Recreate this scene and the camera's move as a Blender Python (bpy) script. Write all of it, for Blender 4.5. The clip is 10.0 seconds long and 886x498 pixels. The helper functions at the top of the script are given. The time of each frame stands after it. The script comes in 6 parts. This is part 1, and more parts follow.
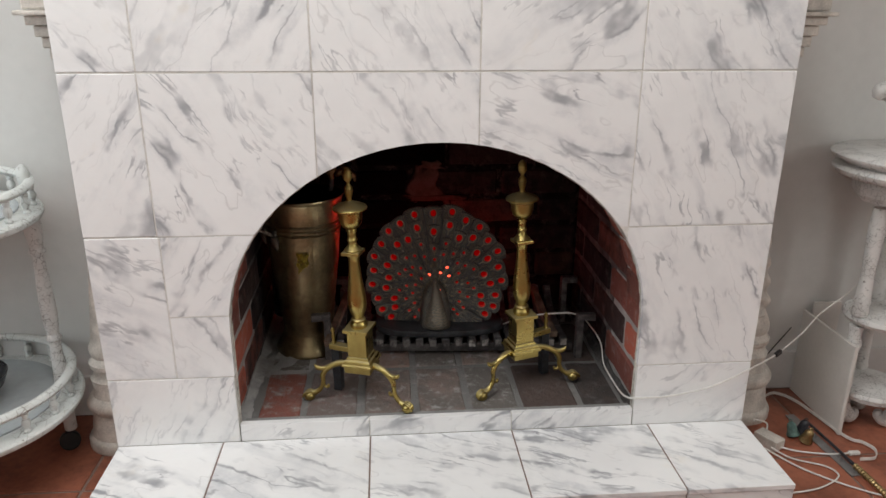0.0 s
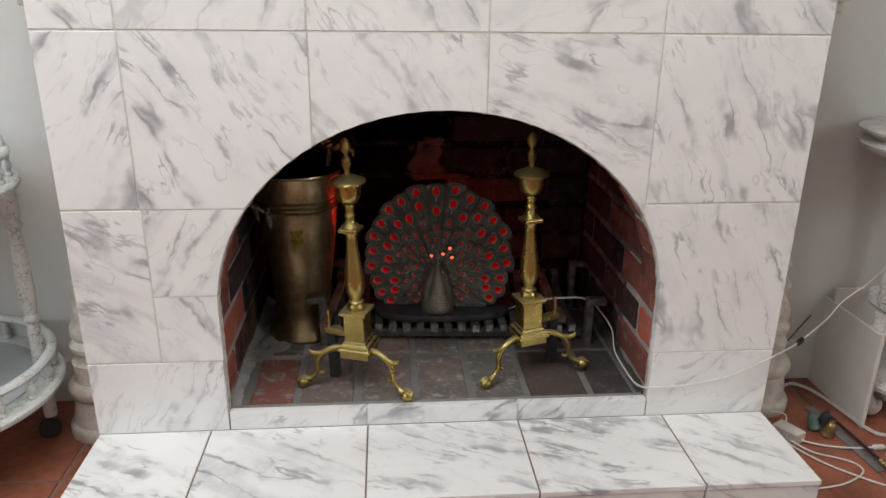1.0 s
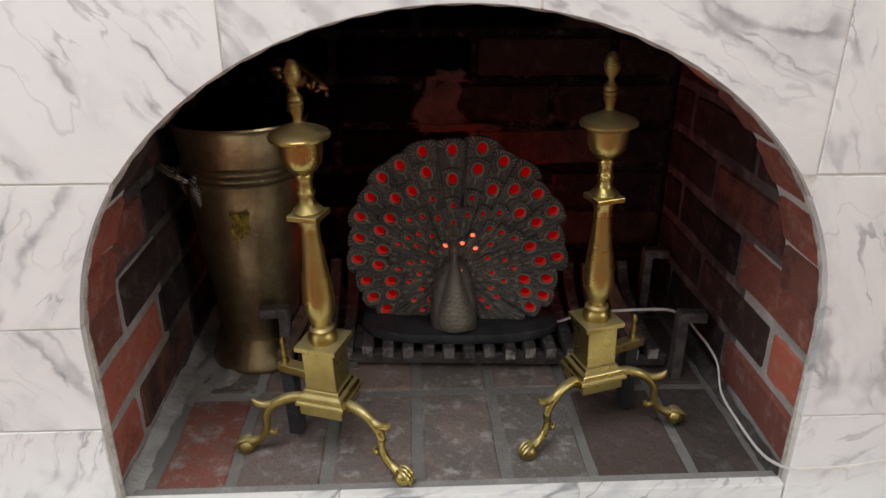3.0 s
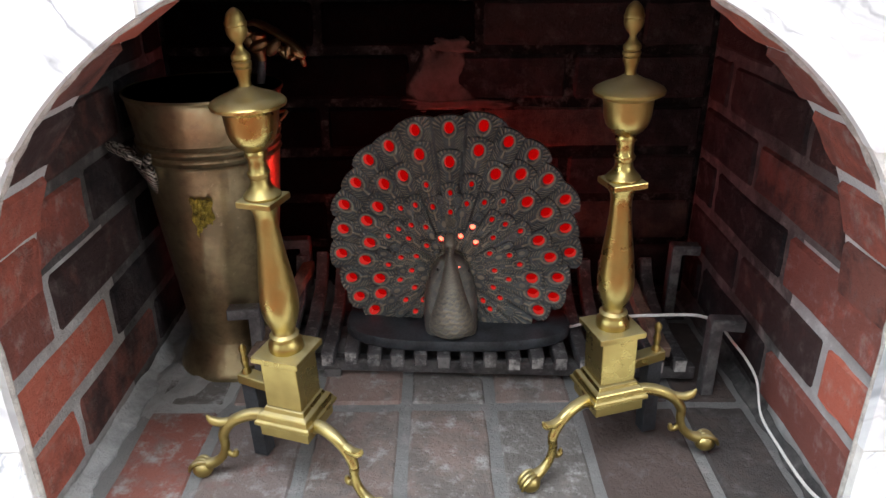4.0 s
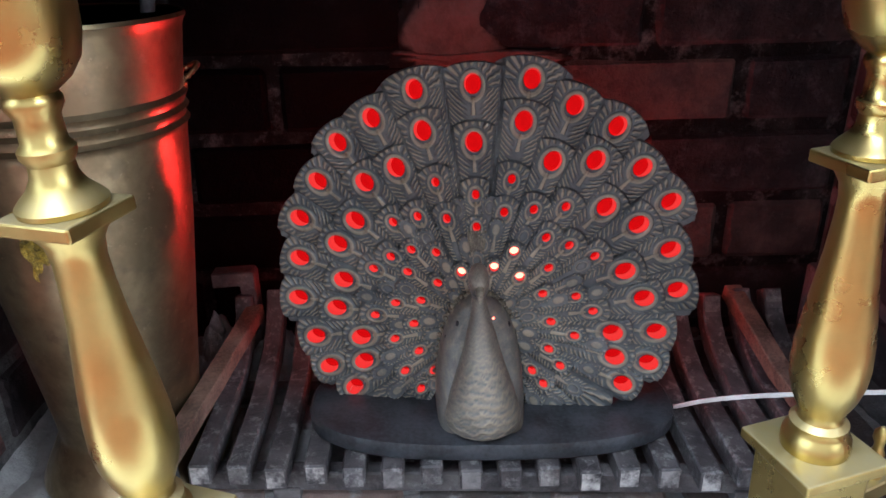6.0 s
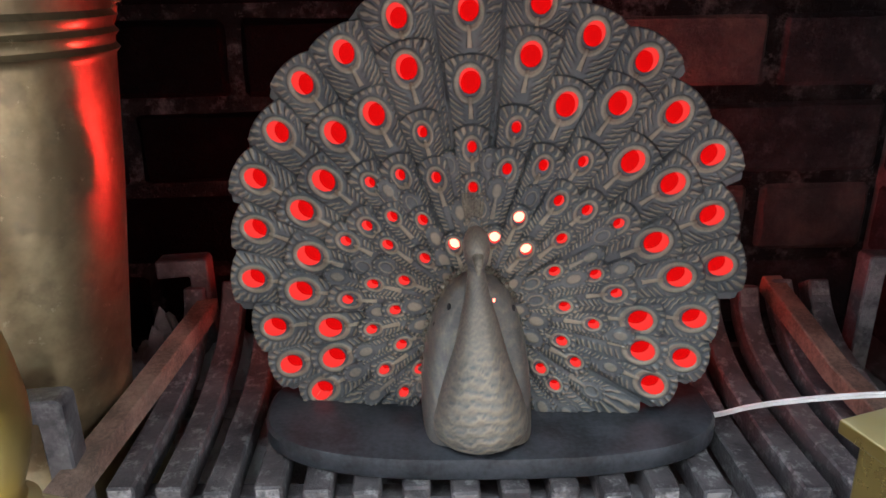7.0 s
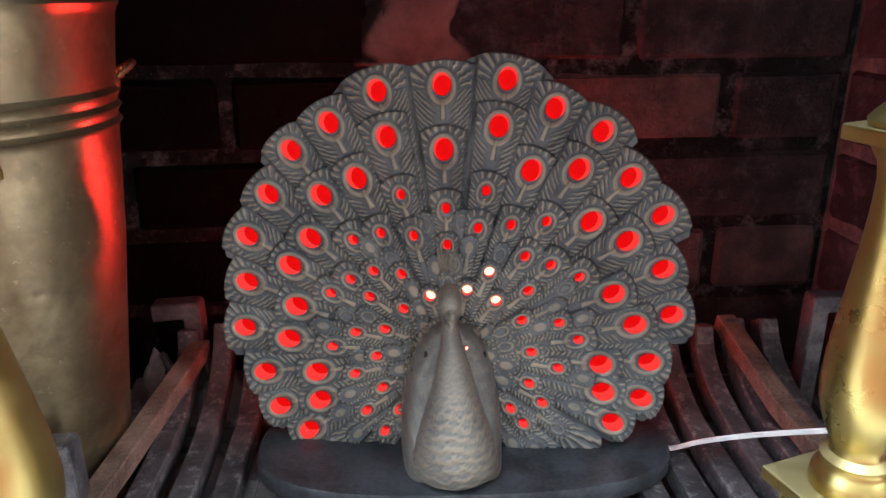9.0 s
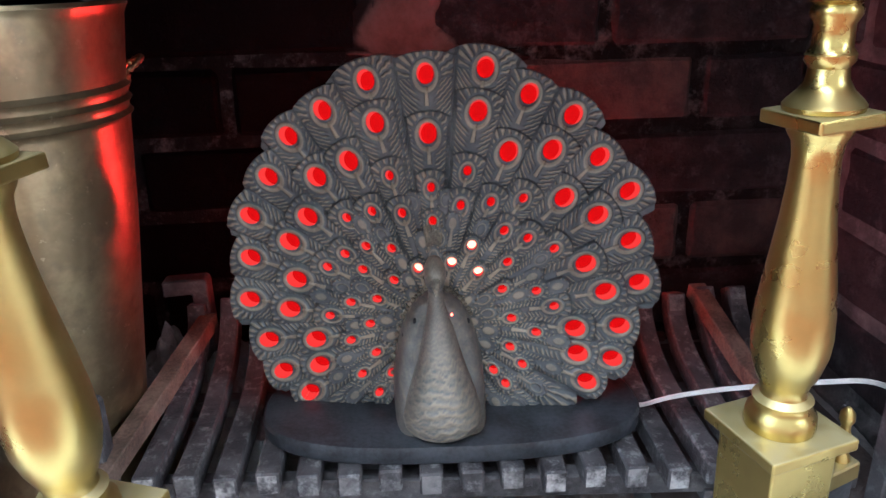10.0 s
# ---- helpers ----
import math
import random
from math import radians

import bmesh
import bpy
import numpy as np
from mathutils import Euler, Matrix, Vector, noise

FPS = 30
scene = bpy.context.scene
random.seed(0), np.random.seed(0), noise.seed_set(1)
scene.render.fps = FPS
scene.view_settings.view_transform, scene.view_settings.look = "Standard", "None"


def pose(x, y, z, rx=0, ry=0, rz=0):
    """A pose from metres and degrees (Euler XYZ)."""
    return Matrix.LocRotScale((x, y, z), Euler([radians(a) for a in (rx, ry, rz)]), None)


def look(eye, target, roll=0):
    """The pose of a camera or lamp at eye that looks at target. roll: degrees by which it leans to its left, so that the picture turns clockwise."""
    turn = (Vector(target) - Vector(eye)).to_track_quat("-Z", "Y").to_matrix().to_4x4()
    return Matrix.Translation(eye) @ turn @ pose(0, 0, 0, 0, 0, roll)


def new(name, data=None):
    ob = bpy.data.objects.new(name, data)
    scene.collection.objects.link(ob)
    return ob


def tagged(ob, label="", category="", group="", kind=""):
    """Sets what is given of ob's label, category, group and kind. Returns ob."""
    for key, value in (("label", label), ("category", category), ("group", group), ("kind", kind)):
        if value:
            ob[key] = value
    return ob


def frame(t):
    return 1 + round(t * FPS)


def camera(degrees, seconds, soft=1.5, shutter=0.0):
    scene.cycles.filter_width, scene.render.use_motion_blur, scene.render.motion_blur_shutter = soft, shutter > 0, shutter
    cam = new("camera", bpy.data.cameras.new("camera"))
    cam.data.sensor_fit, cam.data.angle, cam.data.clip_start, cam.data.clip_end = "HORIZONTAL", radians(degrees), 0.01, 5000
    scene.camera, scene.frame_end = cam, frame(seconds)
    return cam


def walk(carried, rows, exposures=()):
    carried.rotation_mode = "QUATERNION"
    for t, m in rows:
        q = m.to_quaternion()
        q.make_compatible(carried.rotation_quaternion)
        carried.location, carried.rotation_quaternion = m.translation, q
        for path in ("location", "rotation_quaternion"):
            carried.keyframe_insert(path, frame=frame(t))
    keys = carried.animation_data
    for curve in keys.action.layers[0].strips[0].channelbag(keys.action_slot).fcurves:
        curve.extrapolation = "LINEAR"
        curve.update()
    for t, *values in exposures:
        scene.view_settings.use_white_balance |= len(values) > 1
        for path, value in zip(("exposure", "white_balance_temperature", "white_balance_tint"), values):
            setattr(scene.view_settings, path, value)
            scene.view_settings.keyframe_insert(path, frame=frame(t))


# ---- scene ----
cam = camera(63.0, 10.0)
PATH = [
    (0, (-0.112, -1.346, 0.891), (0.042, 0.537, 0.235), 0.2),
    (0.5, (-0.108, -1.339, 0.877), (0.05, 0.539, 0.209), 0.5),
    (1, (-0.114, -1.263, 0.836), (0.042, 0.611, 0.155), 0.7),
    (1.5, (-0.091, -1.141, 0.798), (0.059, 0.726, 0.097), 0.7),
    (2, (-0.051, -0.999, 0.767), (0.082, 0.855, 0.029), 0.4),
    (2.5, (-0.056, -0.844, 0.723), (0.054, 0.996, -0.053), 0.2),
    (3, (-0.063, -0.716, 0.694), (0.027, 1.115, -0.106), 0.2),
    (4.5, (0.006, -0.511, 0.62), (-0.005, 1.307, -0.214), -0.6),
    (5, (-0.012, -0.409, 0.618), (-0.029, 1.402, -0.231), -0.9),
    (6.5, (-0.032, -0.128, 0.422), (0.023, 1.723, -0.333), -1.1),
    (7, (-0.031, -0.106, 0.399), (0.036, 1.767, -0.3), -0.7),
    (7.5, (-0.029, -0.093, 0.419), (0.058, 1.797, -0.228), -0.4),
    (8, (-0.028, -0.089, 0.428), (0.075, 1.809, -0.195), -0.2),
    (8.5, (-0.025, -0.099, 0.427), (0.082, 1.793, -0.212), -0.2),
    (9, (-0.027, -0.14, 0.444), (0.087, 1.742, -0.226), -0.5),
    (9.5, (-0.023, -0.18, 0.459), (0.084, 1.689, -0.243), -1.0),
    (10, (-0.017, -0.19, 0.457), (0.089, 1.673, -0.263), -1.4),
]
EXPOSURES = [(0, -0.42, 6500, 9), (2.0, -0.38, 6500, 9), (3.2, -0.08, 6500, 9), (4.3, 1.1, 5600, 7), (5.2, 1.4, 5300, 7), (6.3, 1.75, 5200, 8), (7.5, 1.88, 5700, 4), (8.5, 1.98, 5700, 4), (9.5, 1.92, 5100, 6), (10.0, 1.85, 5100, 6)]
walk(cam, [(t, look(eye, target, roll)) for t, eye, target, roll in PATH], EXPOSURES)


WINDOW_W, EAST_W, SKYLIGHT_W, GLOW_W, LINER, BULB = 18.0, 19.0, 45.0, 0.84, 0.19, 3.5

# ---- world and light ----
world = bpy.data.worlds.new("sky")
scene.world = world
world.use_nodes = True
wn = world.node_tree
sky = wn.nodes.new("ShaderNodeTexSky")
sky.sky_type, sky.sun_disc, sky.sun_elevation, sky.sun_rotation = "NISHITA", False, radians(40), radians(120)
wn.links.new(sky.outputs["Color"], wn.nodes["Background"].inputs["Color"])
wn.nodes["Background"].inputs["Strength"].default_value = 0.1


def area_lamp(name, eye, target, w, h, watts, colour):
    data = bpy.data.lights.new(name, "AREA")
    data.shape, data.size, data.size_y, data.energy, data.color = "RECTANGLE", w, h, watts, colour
    ob = new(name, data)
    ob.matrix_world = look(eye, target)
    return ob


area_lamp("window_light", (-1.96, -0.95, 1.25), (0, -0.85, 0.75), 1.5, 1.35, WINDOW_W, (0.92, 0.97, 1.0))
# east lamp is added fill for the left side of the firebox
area_lamp("east_window_light", (1.96, -1.65, 1.45), (0, -1.55, 0.75), 1.2, 1.0, EAST_W, (1.0, 0.97, 0.93))
area_lamp("skylight_light", (-0.60, -0.85, 2.29), (-0.60, -0.75, 0), 1.6, 1.1, SKYLIGHT_W, (1.0, 0.985, 0.96))

# ---- materials ----


class Nodes:
    """A short hand for one node material."""

    def __init__(self, name):
        self.m = bpy.data.materials.new(name)
        self.m.use_nodes = True
        self.t = self.m.node_tree
        self.bsdf = self.t.nodes["Principled BSDF"]

    def node(self, kind, **props):
        n = self.t.nodes.new("ShaderNode" + kind)
        if "operation" in props:
            n.operation, n.use_clamp = props["operation"], props["use_clamp"]
        if "data_type" in props:
            n.data_type, n.blend_type = props["data_type"], props["blend_type"]
        if "interpolation_type" in props:
            n.interpolation_type = props["interpolation_type"]
        if "noise_dimensions" in props:
            n.noise_dimensions = props["noise_dimensions"]
        if "feature" in props:
            n.feature = props["feature"]
        if "attribute_name" in props:
            n.attribute_name = props["attribute_name"]
        return n

    def put(self, socket, value):
        if isinstance(value, bpy.types.NodeSocket):
            self.t.links.new(value, socket)
        elif isinstance(value, (tuple, list)) and len(value) == 3 and socket.type == "RGBA":
            socket.default_value = (*value, 1)
        else:
            socket.default_value = value

    def math(self, op, a, b=0.0, c=0.0, clamp=False):
        n = self.node("Math", operation=op, use_clamp=clamp)
        for s, v in zip(n.inputs, (a, b, c)):
            self.put(s, v)
        return n.outputs[0]

    def mix(self, fac, a, b, blend="MIX"):
        n = self.node("Mix", data_type="RGBA", blend_type=blend)
        self.put(n.inputs[0], fac)
        self.put(n.inputs[6], a)
        self.put(n.inputs[7], b)
        return n.outputs[2]

    def ramp(self, value, lo, hi, a=0.0, b=1.0):
        n = self.node("MapRange", interpolation_type="SMOOTHSTEP")
        for i, v in enumerate((value, lo, hi, a, b)):
            self.put(n.inputs[i], v)
        return n.outputs[0]

    def noise(self, vec, scale, detail=4.0, rough=0.55, dims="3D", distortion=0.0):
        n = self.node("TexNoise", noise_dimensions=dims)
        self.put(n.inputs["Vector"], vec)
        self.put(n.inputs["Scale"], scale)
        self.put(n.inputs["Detail"], detail)
        self.put(n.inputs["Roughness"], rough)
        self.put(n.inputs["Distortion"], distortion)
        return n.outputs[0]

    def pos(self):
        return self.node("NewGeometry").outputs["Position"]

    def rand(self):
        return self.node("ObjectInfo").outputs["Random"]

    def island(self):
        return self.node("NewGeometry").outputs["Random Per Island"]

    def bump(self, height, strength=0.3, distance=0.002):
        n = self.node("Bump")
        self.put(n.inputs["Strength"], strength)
        self.put(n.inputs["Distance"], distance)
        self.put(n.inputs["Height"], height)
        self.put(self.bsdf.inputs["Normal"], n.outputs[0])

    def set(self, **kw):
        names = dict(colour="Base Color", rough="Roughness", metal="Metallic", spec="Specular IOR Level", emit="Emission Color",
                     power="Emission Strength", trans="Transmission Weight", ior="IOR", coat="Coat Weight")
        for k, v in kw.items():
            self.put(self.bsdf.inputs[names[k]], v)
        return self.m


def marble_material(name, lean, tone=(0.83, 0.825, 0.82)):
    n = Nodes(name)
    p = n.node("SeparateXYZ")
    n.put(p.inputs[0], n.pos())
    r = n.rand()
    u = n.math("ADD", p.outputs[0], n.math("MULTIPLY", r, 37.0))
    v = n.math("ADD", n.math("ADD", p.outputs[1], p.outputs[2]), n.math("MULTIPLY", r, 61.0))
    # the veins of a slab lean about one way, in radians off the level
    ang = n.math("ADD", n.math("MULTIPLY", n.math("FRACT", n.math("MULTIPLY", r, 7.13)), 0.3), lean - 0.15)
    ca, sa = n.math("COSINE", ang), n.math("SINE", ang)
    along = n.math("ADD", n.math("MULTIPLY", u, ca), n.math("MULTIPLY", v, sa))
    across = n.math("SUBTRACT", n.math("MULTIPLY", v, ca), n.math("MULTIPLY", u, sa))

    iso = n.node("CombineXYZ")
    n.put(iso.inputs[0], u)
    n.put(iso.inputs[1], v)
    iso = iso.outputs[0]
    w1, w2, w3 = n.noise(iso, 5.0, 2.0, 0.5), n.noise(iso, 19.0, 3.0, 0.6), n.noise(iso, 70.0, 3.0, 0.6)
    bend = n.math("ADD", n.math("MULTIPLY", n.math("SUBTRACT", w1, 0.5), 0.065), n.math("MULTIPLY", n.math("SUBTRACT", w2, 0.5), 0.024))
    bend = n.math("ADD", bend, n.math("MULTIPLY", n.math("SUBTRACT", w3, 0.5), 0.006))
    across = n.math("ADD", across, bend)

    def field(sa_, sc_, seed):
        c = n.node("CombineXYZ")
        n.put(c.inputs[0], n.math("MULTIPLY", along, sa_))
        n.put(c.inputs[1], n.math("MULTIPLY", across, sc_))
        c.inputs[2].default_value = seed
        return c.outputs[0]

    def line(noise, width):
        """1 on the level line of a noise, falling to 0 at the width."""
        return n.math("SUBTRACT", 1.0, n.ramp(n.math("ABSOLUTE", n.math("SUBTRACT", noise, 0.5)), 0.0, width))

    cloud = n.noise(iso, 30.0, 5.0, 0.65)
    patchy = n.ramp(n.noise(iso, 8.5, 3.0, 0.55), 0.40, 0.62)
    wisp = n.ramp(cloud, 0.30, 0.66)
    busy = n.ramp(n.noise(iso, 3.2, 2.0, 0.5), 0.34, 0.62, 0.35, 1.0)
    # broad, soft grey drifts
    drift = n.math("MULTIPLY", n.ramp(n.noise(field(1.7, 11.0, 3.0), 1.0, 4.0, 0.6), 0.50, 0.70), n.ramp(cloud, 0.25, 0.62, 0.35, 1.0))
    drift = n.math("MULTIPLY", drift, busy)
    halo_n = n.noise(field(1.7, 12.0, 5.0), 1.0, 2.0, 0.5)
    swell = n.ramp(n.noise(iso, 15.0, 2.0, 0.5), 0.36, 0.68, 0.010, 0.062)
    vein_mask = n.math("MULTIPLY", patchy, busy)
    vein = n.math("MULTIPLY", line(halo_n, swell), vein_mask)
    halo = n.math("MULTIPLY", line(halo_n, 0.12), n.math("MULTIPLY", vein_mask, wisp))
    twig_n = n.noise(field(4.0, 19.0, 9.0), 1.0, 3.0, 0.6)
    twig = n.math("MULTIPLY", line(twig_n, n.ramp(w2, 0.36, 0.66, 0.008, 0.045)), n.math("MULTIPLY", n.ramp(n.noise(iso, 11.0, 3.0, 0.55), 0.49, 0.62), busy))
    hair = n.math("MULTIPLY", line(n.noise(field(4.0, 10.0, 15.0), 1.0, 3.0, 0.55), 0.010), n.ramp(n.noise(iso, 7.0, 2.0, 0.5), 0.44, 0.60))
    blot = n.math("MULTIPLY", n.ramp(n.noise(field(18, 30, 21.0), 1.0, 3, 0.55), 0.655, 0.715), n.ramp(halo, 0.05, 0.4, 0.12, 1.0))
    rust = n.math("MULTIPLY", n.ramp(n.noise(field(7, 12, 33.0), 1.0, 4, 0.6), 0.58, 0.72), n.ramp(n.noise(iso, 4.0, 2.0), 0.45, 0.65))
    mottle = n.ramp(n.noise(iso, 12.0, 5.0, 0.65), 0.35, 0.70)
    col = n.mix(n.math("MULTIPLY", mottle, 0.5), tone, tuple(c * 0.93 for c in tone))
    col = n.mix(n.math("MULTIPLY", rust, 0.20), col, (0.72, 0.60, 0.42))
    col = n.mix(n.math("MULTIPLY", drift, 0.72), col, (0.50, 0.51, 0.535))
    col = n.mix(n.math("MULTIPLY", halo, 0.62), col, (0.46, 0.47, 0.495))
    col = n.mix(n.math("MULTIPLY", hair, 0.30), col, (0.38, 0.37, 0.36))
    col = n.mix(n.math("MULTIPLY", twig, 0.75), col, (0.32, 0.325, 0.345))
    col = n.mix(n.math("MULTIPLY", vein, 0.88), col, (0.27, 0.275, 0.295))
    col = n.mix(n.math("MULTIPLY", blot, 0.80), col, (0.23, 0.235, 0.25))
    n.bump(cloud, 0.03, 0.002)
    return n.set(colour=col, rough=n.ramp(cloud, 0.3, 0.7, 0.28, 0.42), spec=0.45)


def brick_material(name, a, b, soot, soot_amount, mottled=0.5, smear=(0.30, 0.27, 0.25), smeared=0.45, gloss=0.25):
    """Fired clay with soot or ash over part of it and old mortar smeared across its face."""
    n = Nodes(name)
    p, r = n.pos(), n.rand()
    big, fine, mid = n.noise(p, 14, 5, 0.6), n.noise(p, 260, 5, 0.7), n.noise(p, 55, 5, 0.65)
    col = n.mix(n.ramp(n.math("ADD", n.math("MULTIPLY", r, 0.5), n.math("MULTIPLY", big, 0.5)), 0.25, 0.75), a, b)
    dirt = n.math("ADD", n.noise(p, 21, 5, 0.65), n.math("MULTIPLY", n.math("SUBTRACT", r, 0.5), 0.35))
    col = n.mix(n.math("MULTIPLY", n.ramp(dirt, 0.50 - mottled * 0.25, 0.62), soot_amount), col, soot)
    col = n.mix(n.math("MULTIPLY", n.ramp(n.noise(p, 33, 6, 0.7), 0.50, 0.72), smeared), col, smear)
    col = n.mix(n.math("MULTIPLY", n.ramp(n.noise(p, 120, 4, 0.7), 0.60, 0.70), smeared * 0.5), col, smear)
    n.bump(n.math("ADD", fine, n.math("MULTIPLY", mid, 2.2)), 0.75, 0.004)
    return n.set(colour=col, rough=0.86, spec=gloss)


def smear_material():
    """Old render, pinkish where it is thick and black with soot where it thins out: 'wear' holds the thickness."""
    n = Nodes("pinkish_scorched_render")
    p = n.pos()
    w = n.node("Attribute", attribute_name="wear_shade").outputs["Fac"]
    big, fine = n.noise(p, 26, 5, 0.65), n.noise(p, 190, 4, 0.65)
    col = n.mix(n.ramp(big, 0.35, 0.65), (0.090, 0.064, 0.057), (0.145, 0.104, 0.092))
    bare = n.ramp(n.math("ADD", w, n.math("MULTIPLY", n.math("SUBTRACT", big, 0.5), 0.9)), 0.10, 0.85)
    col = n.mix(bare, (0.012, 0.0105, 0.0105), col)
    n.bump(n.math("ADD", fine, n.math("MULTIPLY", big, 1.5)), 0.6, 0.003)
    return n.set(colour=col, rough=0.9, spec=0.06)


def plain_material(name, colour, rough=0.6, vary=0.12, scale=20.0, bump=0.15, dist=0.001, spec=0.4, metal=0.0):
    n = Nodes(name)
    p = n.pos()
    big, fine = n.noise(p, scale, 4), n.noise(p, scale * 9, 4, 0.6)
    dark = tuple(c * (1 - vary * 2.2) for c in colour)
    lite = tuple(min(1.0, c * (1 + vary)) for c in colour)
    col = n.mix(n.ramp(n.math("ADD", n.math("MULTIPLY", big, 0.65), n.math("MULTIPLY", fine, 0.35)), 0.32, 0.68), dark, lite)
    n.bump(fine, bump, dist)
    return n.set(colour=col, rough=n.ramp(big, 0.3, 0.7, rough * 0.85, min(1.0, rough * 1.1)), spec=spec, metal=metal)


def brass_material(name, bright, dull, rough=0.2, tarnish=0.5, scale=28.0, metal=1.0, dust=0.0):
    n = Nodes(name)
    p = n.pos()
    big, fine = n.noise(p, scale, 3, 0.5), n.noise(p, scale * 8, 4, 0.65)
    t = n.math("MULTIPLY", n.ramp(n.math("ADD", n.math("MULTIPLY", big, 0.85), n.math("MULTIPLY", fine, 0.15)), 0.36, 0.68), tarnish)
    n.bump(n.noise(p, 9.0, 1.0, 0.4), 0.02, 0.004)
    # dust settles on what faces up
    s = n.node("SeparateXYZ")
    n.put(s.inputs[0], n.node("NewGeometry").outputs["Normal"])
    d = n.math("MULTIPLY", n.math("MULTIPLY", n.ramp(s.outputs[2], 0.45, 0.92), n.ramp(fine, 0.25, 0.65, 0.55, 1.0)), dust)
    col = n.mix(d, n.mix(t, bright, dull), (0.38, 0.345, 0.245))
    return n.set(colour=col, rough=n.math("ADD", n.ramp(t, 0.0, 0.7, rough, rough + 0.26), n.math("MULTIPLY", d, 0.3)), metal=n.math("MULTIPLY", metal, n.math("SUBTRACT", 1.0, d)))


def zebra_material():
    """Plated metal cast in fine ridges, dark in the grooves."""
    n = Nodes("ridged_plated_metal")
    s = n.node("SeparateXYZ")
    n.put(s.inputs[0], n.pos())
    w = n.noise(n.pos(), 70, 3, 0.6)
    q = n.math("ADD", n.math("MULTIPLY", s.outputs[2], 1300.0), n.math("ADD", n.math("MULTIPLY", s.outputs[0], 900.0), n.math("MULTIPLY", w, 16.0)))
    ridge = n.math("ADD", n.math("MULTIPLY", n.math("SINE", q), 0.5), 0.5)
    n.bump(ridge, 0.6, 0.0015)
    return n.set(colour=n.mix(n.ramp(ridge, 0.25, 0.7), (0.06, 0.05, 0.04), (0.42, 0.385, 0.33)), rough=0.4, metal=0.75)


def pail_material():
    """Hammered brass gone brown, with blotches, scratches and a few bright rubbed spots."""
    n = Nodes("tarnished_brass")
    p = n.pos()
    big, fine, spots = n.noise(p, 13, 5, 0.65), n.noise(p, 150, 4, 0.65), n.noise(p, 48, 4, 0.6)
    v = n.node("TexVoronoi", feature="SMOOTH_F1")
    n.put(v.inputs["Vector"], p)
    n.put(v.inputs["Scale"], 95.0)
    col = n.mix(n.ramp(big, 0.36, 0.64), (0.225, 0.176, 0.100), (0.41, 0.335, 0.188))
    col = n.mix(n.math("MULTIPLY", n.ramp(spots, 0.52, 0.70), 0.5), col, (0.17, 0.135, 0.090))
    col = n.mix(n.math("MULTIPLY", n.ramp(n.noise(p, 85, 5, 0.75), 0.62, 0.68), 0.6), col, (0.52, 0.44, 0.28))
    n.bump(n.math("ADD", n.math("MULTIPLY", v.outputs[0], 1.6), n.math("MULTIPLY", fine, 0.35)), 0.085, 0.004)
    return n.set(colour=col, rough=n.ramp(big, 0.3, 0.7, 0.42, 0.30), metal=0.95)


def crackle_material(name, paint, under, scale=120.0, amount=0.8):
    n = Nodes(name)
    p = n.pos()
    v = n.node("TexVoronoi", feature="DISTANCE_TO_EDGE")
    n.put(v.inputs["Vector"], p)
    n.put(v.inputs["Scale"], scale)
    wear_shade = n.noise(p, 22, 5, 0.65)
    crack = n.math("MULTIPLY", n.math("SUBTRACT", 1.0, n.ramp(v.outputs[0], 0.0, 0.05)), n.ramp(wear_shade, 0.40, 0.58))
    chips = n.ramp(n.noise(p, 75, 4, 0.7), 0.64, 0.70)
    col = n.mix(n.math("MULTIPLY", n.math("MAXIMUM", crack, chips), amount), n.mix(n.ramp(wear_shade, 0.35, 0.7), paint, tuple(c * 0.86 for c in paint)), under)
    n.bump(n.math("SUBTRACT", 1.0, crack), 0.4, 0.0012)
    return n.set(colour=col, rough=0.55, spec=0.4)


def lit_material(name, colour, power):
    n = Nodes(name)
    return n.set(colour=tuple(c * 0.05 for c in colour), emit=colour, power=power, rough=0.7, spec=0.05)


def iron_material(name, ash, specks):
    """Grey-black cast iron, scaly, with pale ash caught in its pits."""
    n = Nodes(name)
    p = n.pos()
    big, fine = n.noise(p, 38, 5, 0.65), n.noise(p, 240, 4, 0.65)
    col = n.mix(n.ramp(big, 0.35, 0.68), (0.034, 0.030, 0.032), (0.092, 0.084, 0.085))
    col = n.mix(n.math("MULTIPLY", n.ramp(n.noise(p, 85, 5, 0.75), 0.50, 0.68), specks), col, (0.30, 0.295, 0.29))
    # ash clings to the cut ends of the bars
    s = n.node("SeparateXYZ")
    n.put(s.inputs[0], n.node("NewGeometry").outputs["Normal"])
    ends = n.math("MULTIPLY", n.ramp(s.outputs[1], -0.80, -0.95), n.ramp(n.noise(p, 26, 5, 0.7), 0.42, 0.62))
    ends = n.math("MULTIPLY", ends, n.ramp(n.rand(), 0.3, 0.9, 0.25, 1.0))
    col = n.mix(n.math("MULTIPLY", ends, ash), col, (0.56, 0.53, 0.50))
    n.bump(n.math("ADD", fine, big), 0.6, 0.002)
    return n.set(colour=col, rough=n.ramp(big, 0.3, 0.7, 0.45, 0.8), spec=0.45)


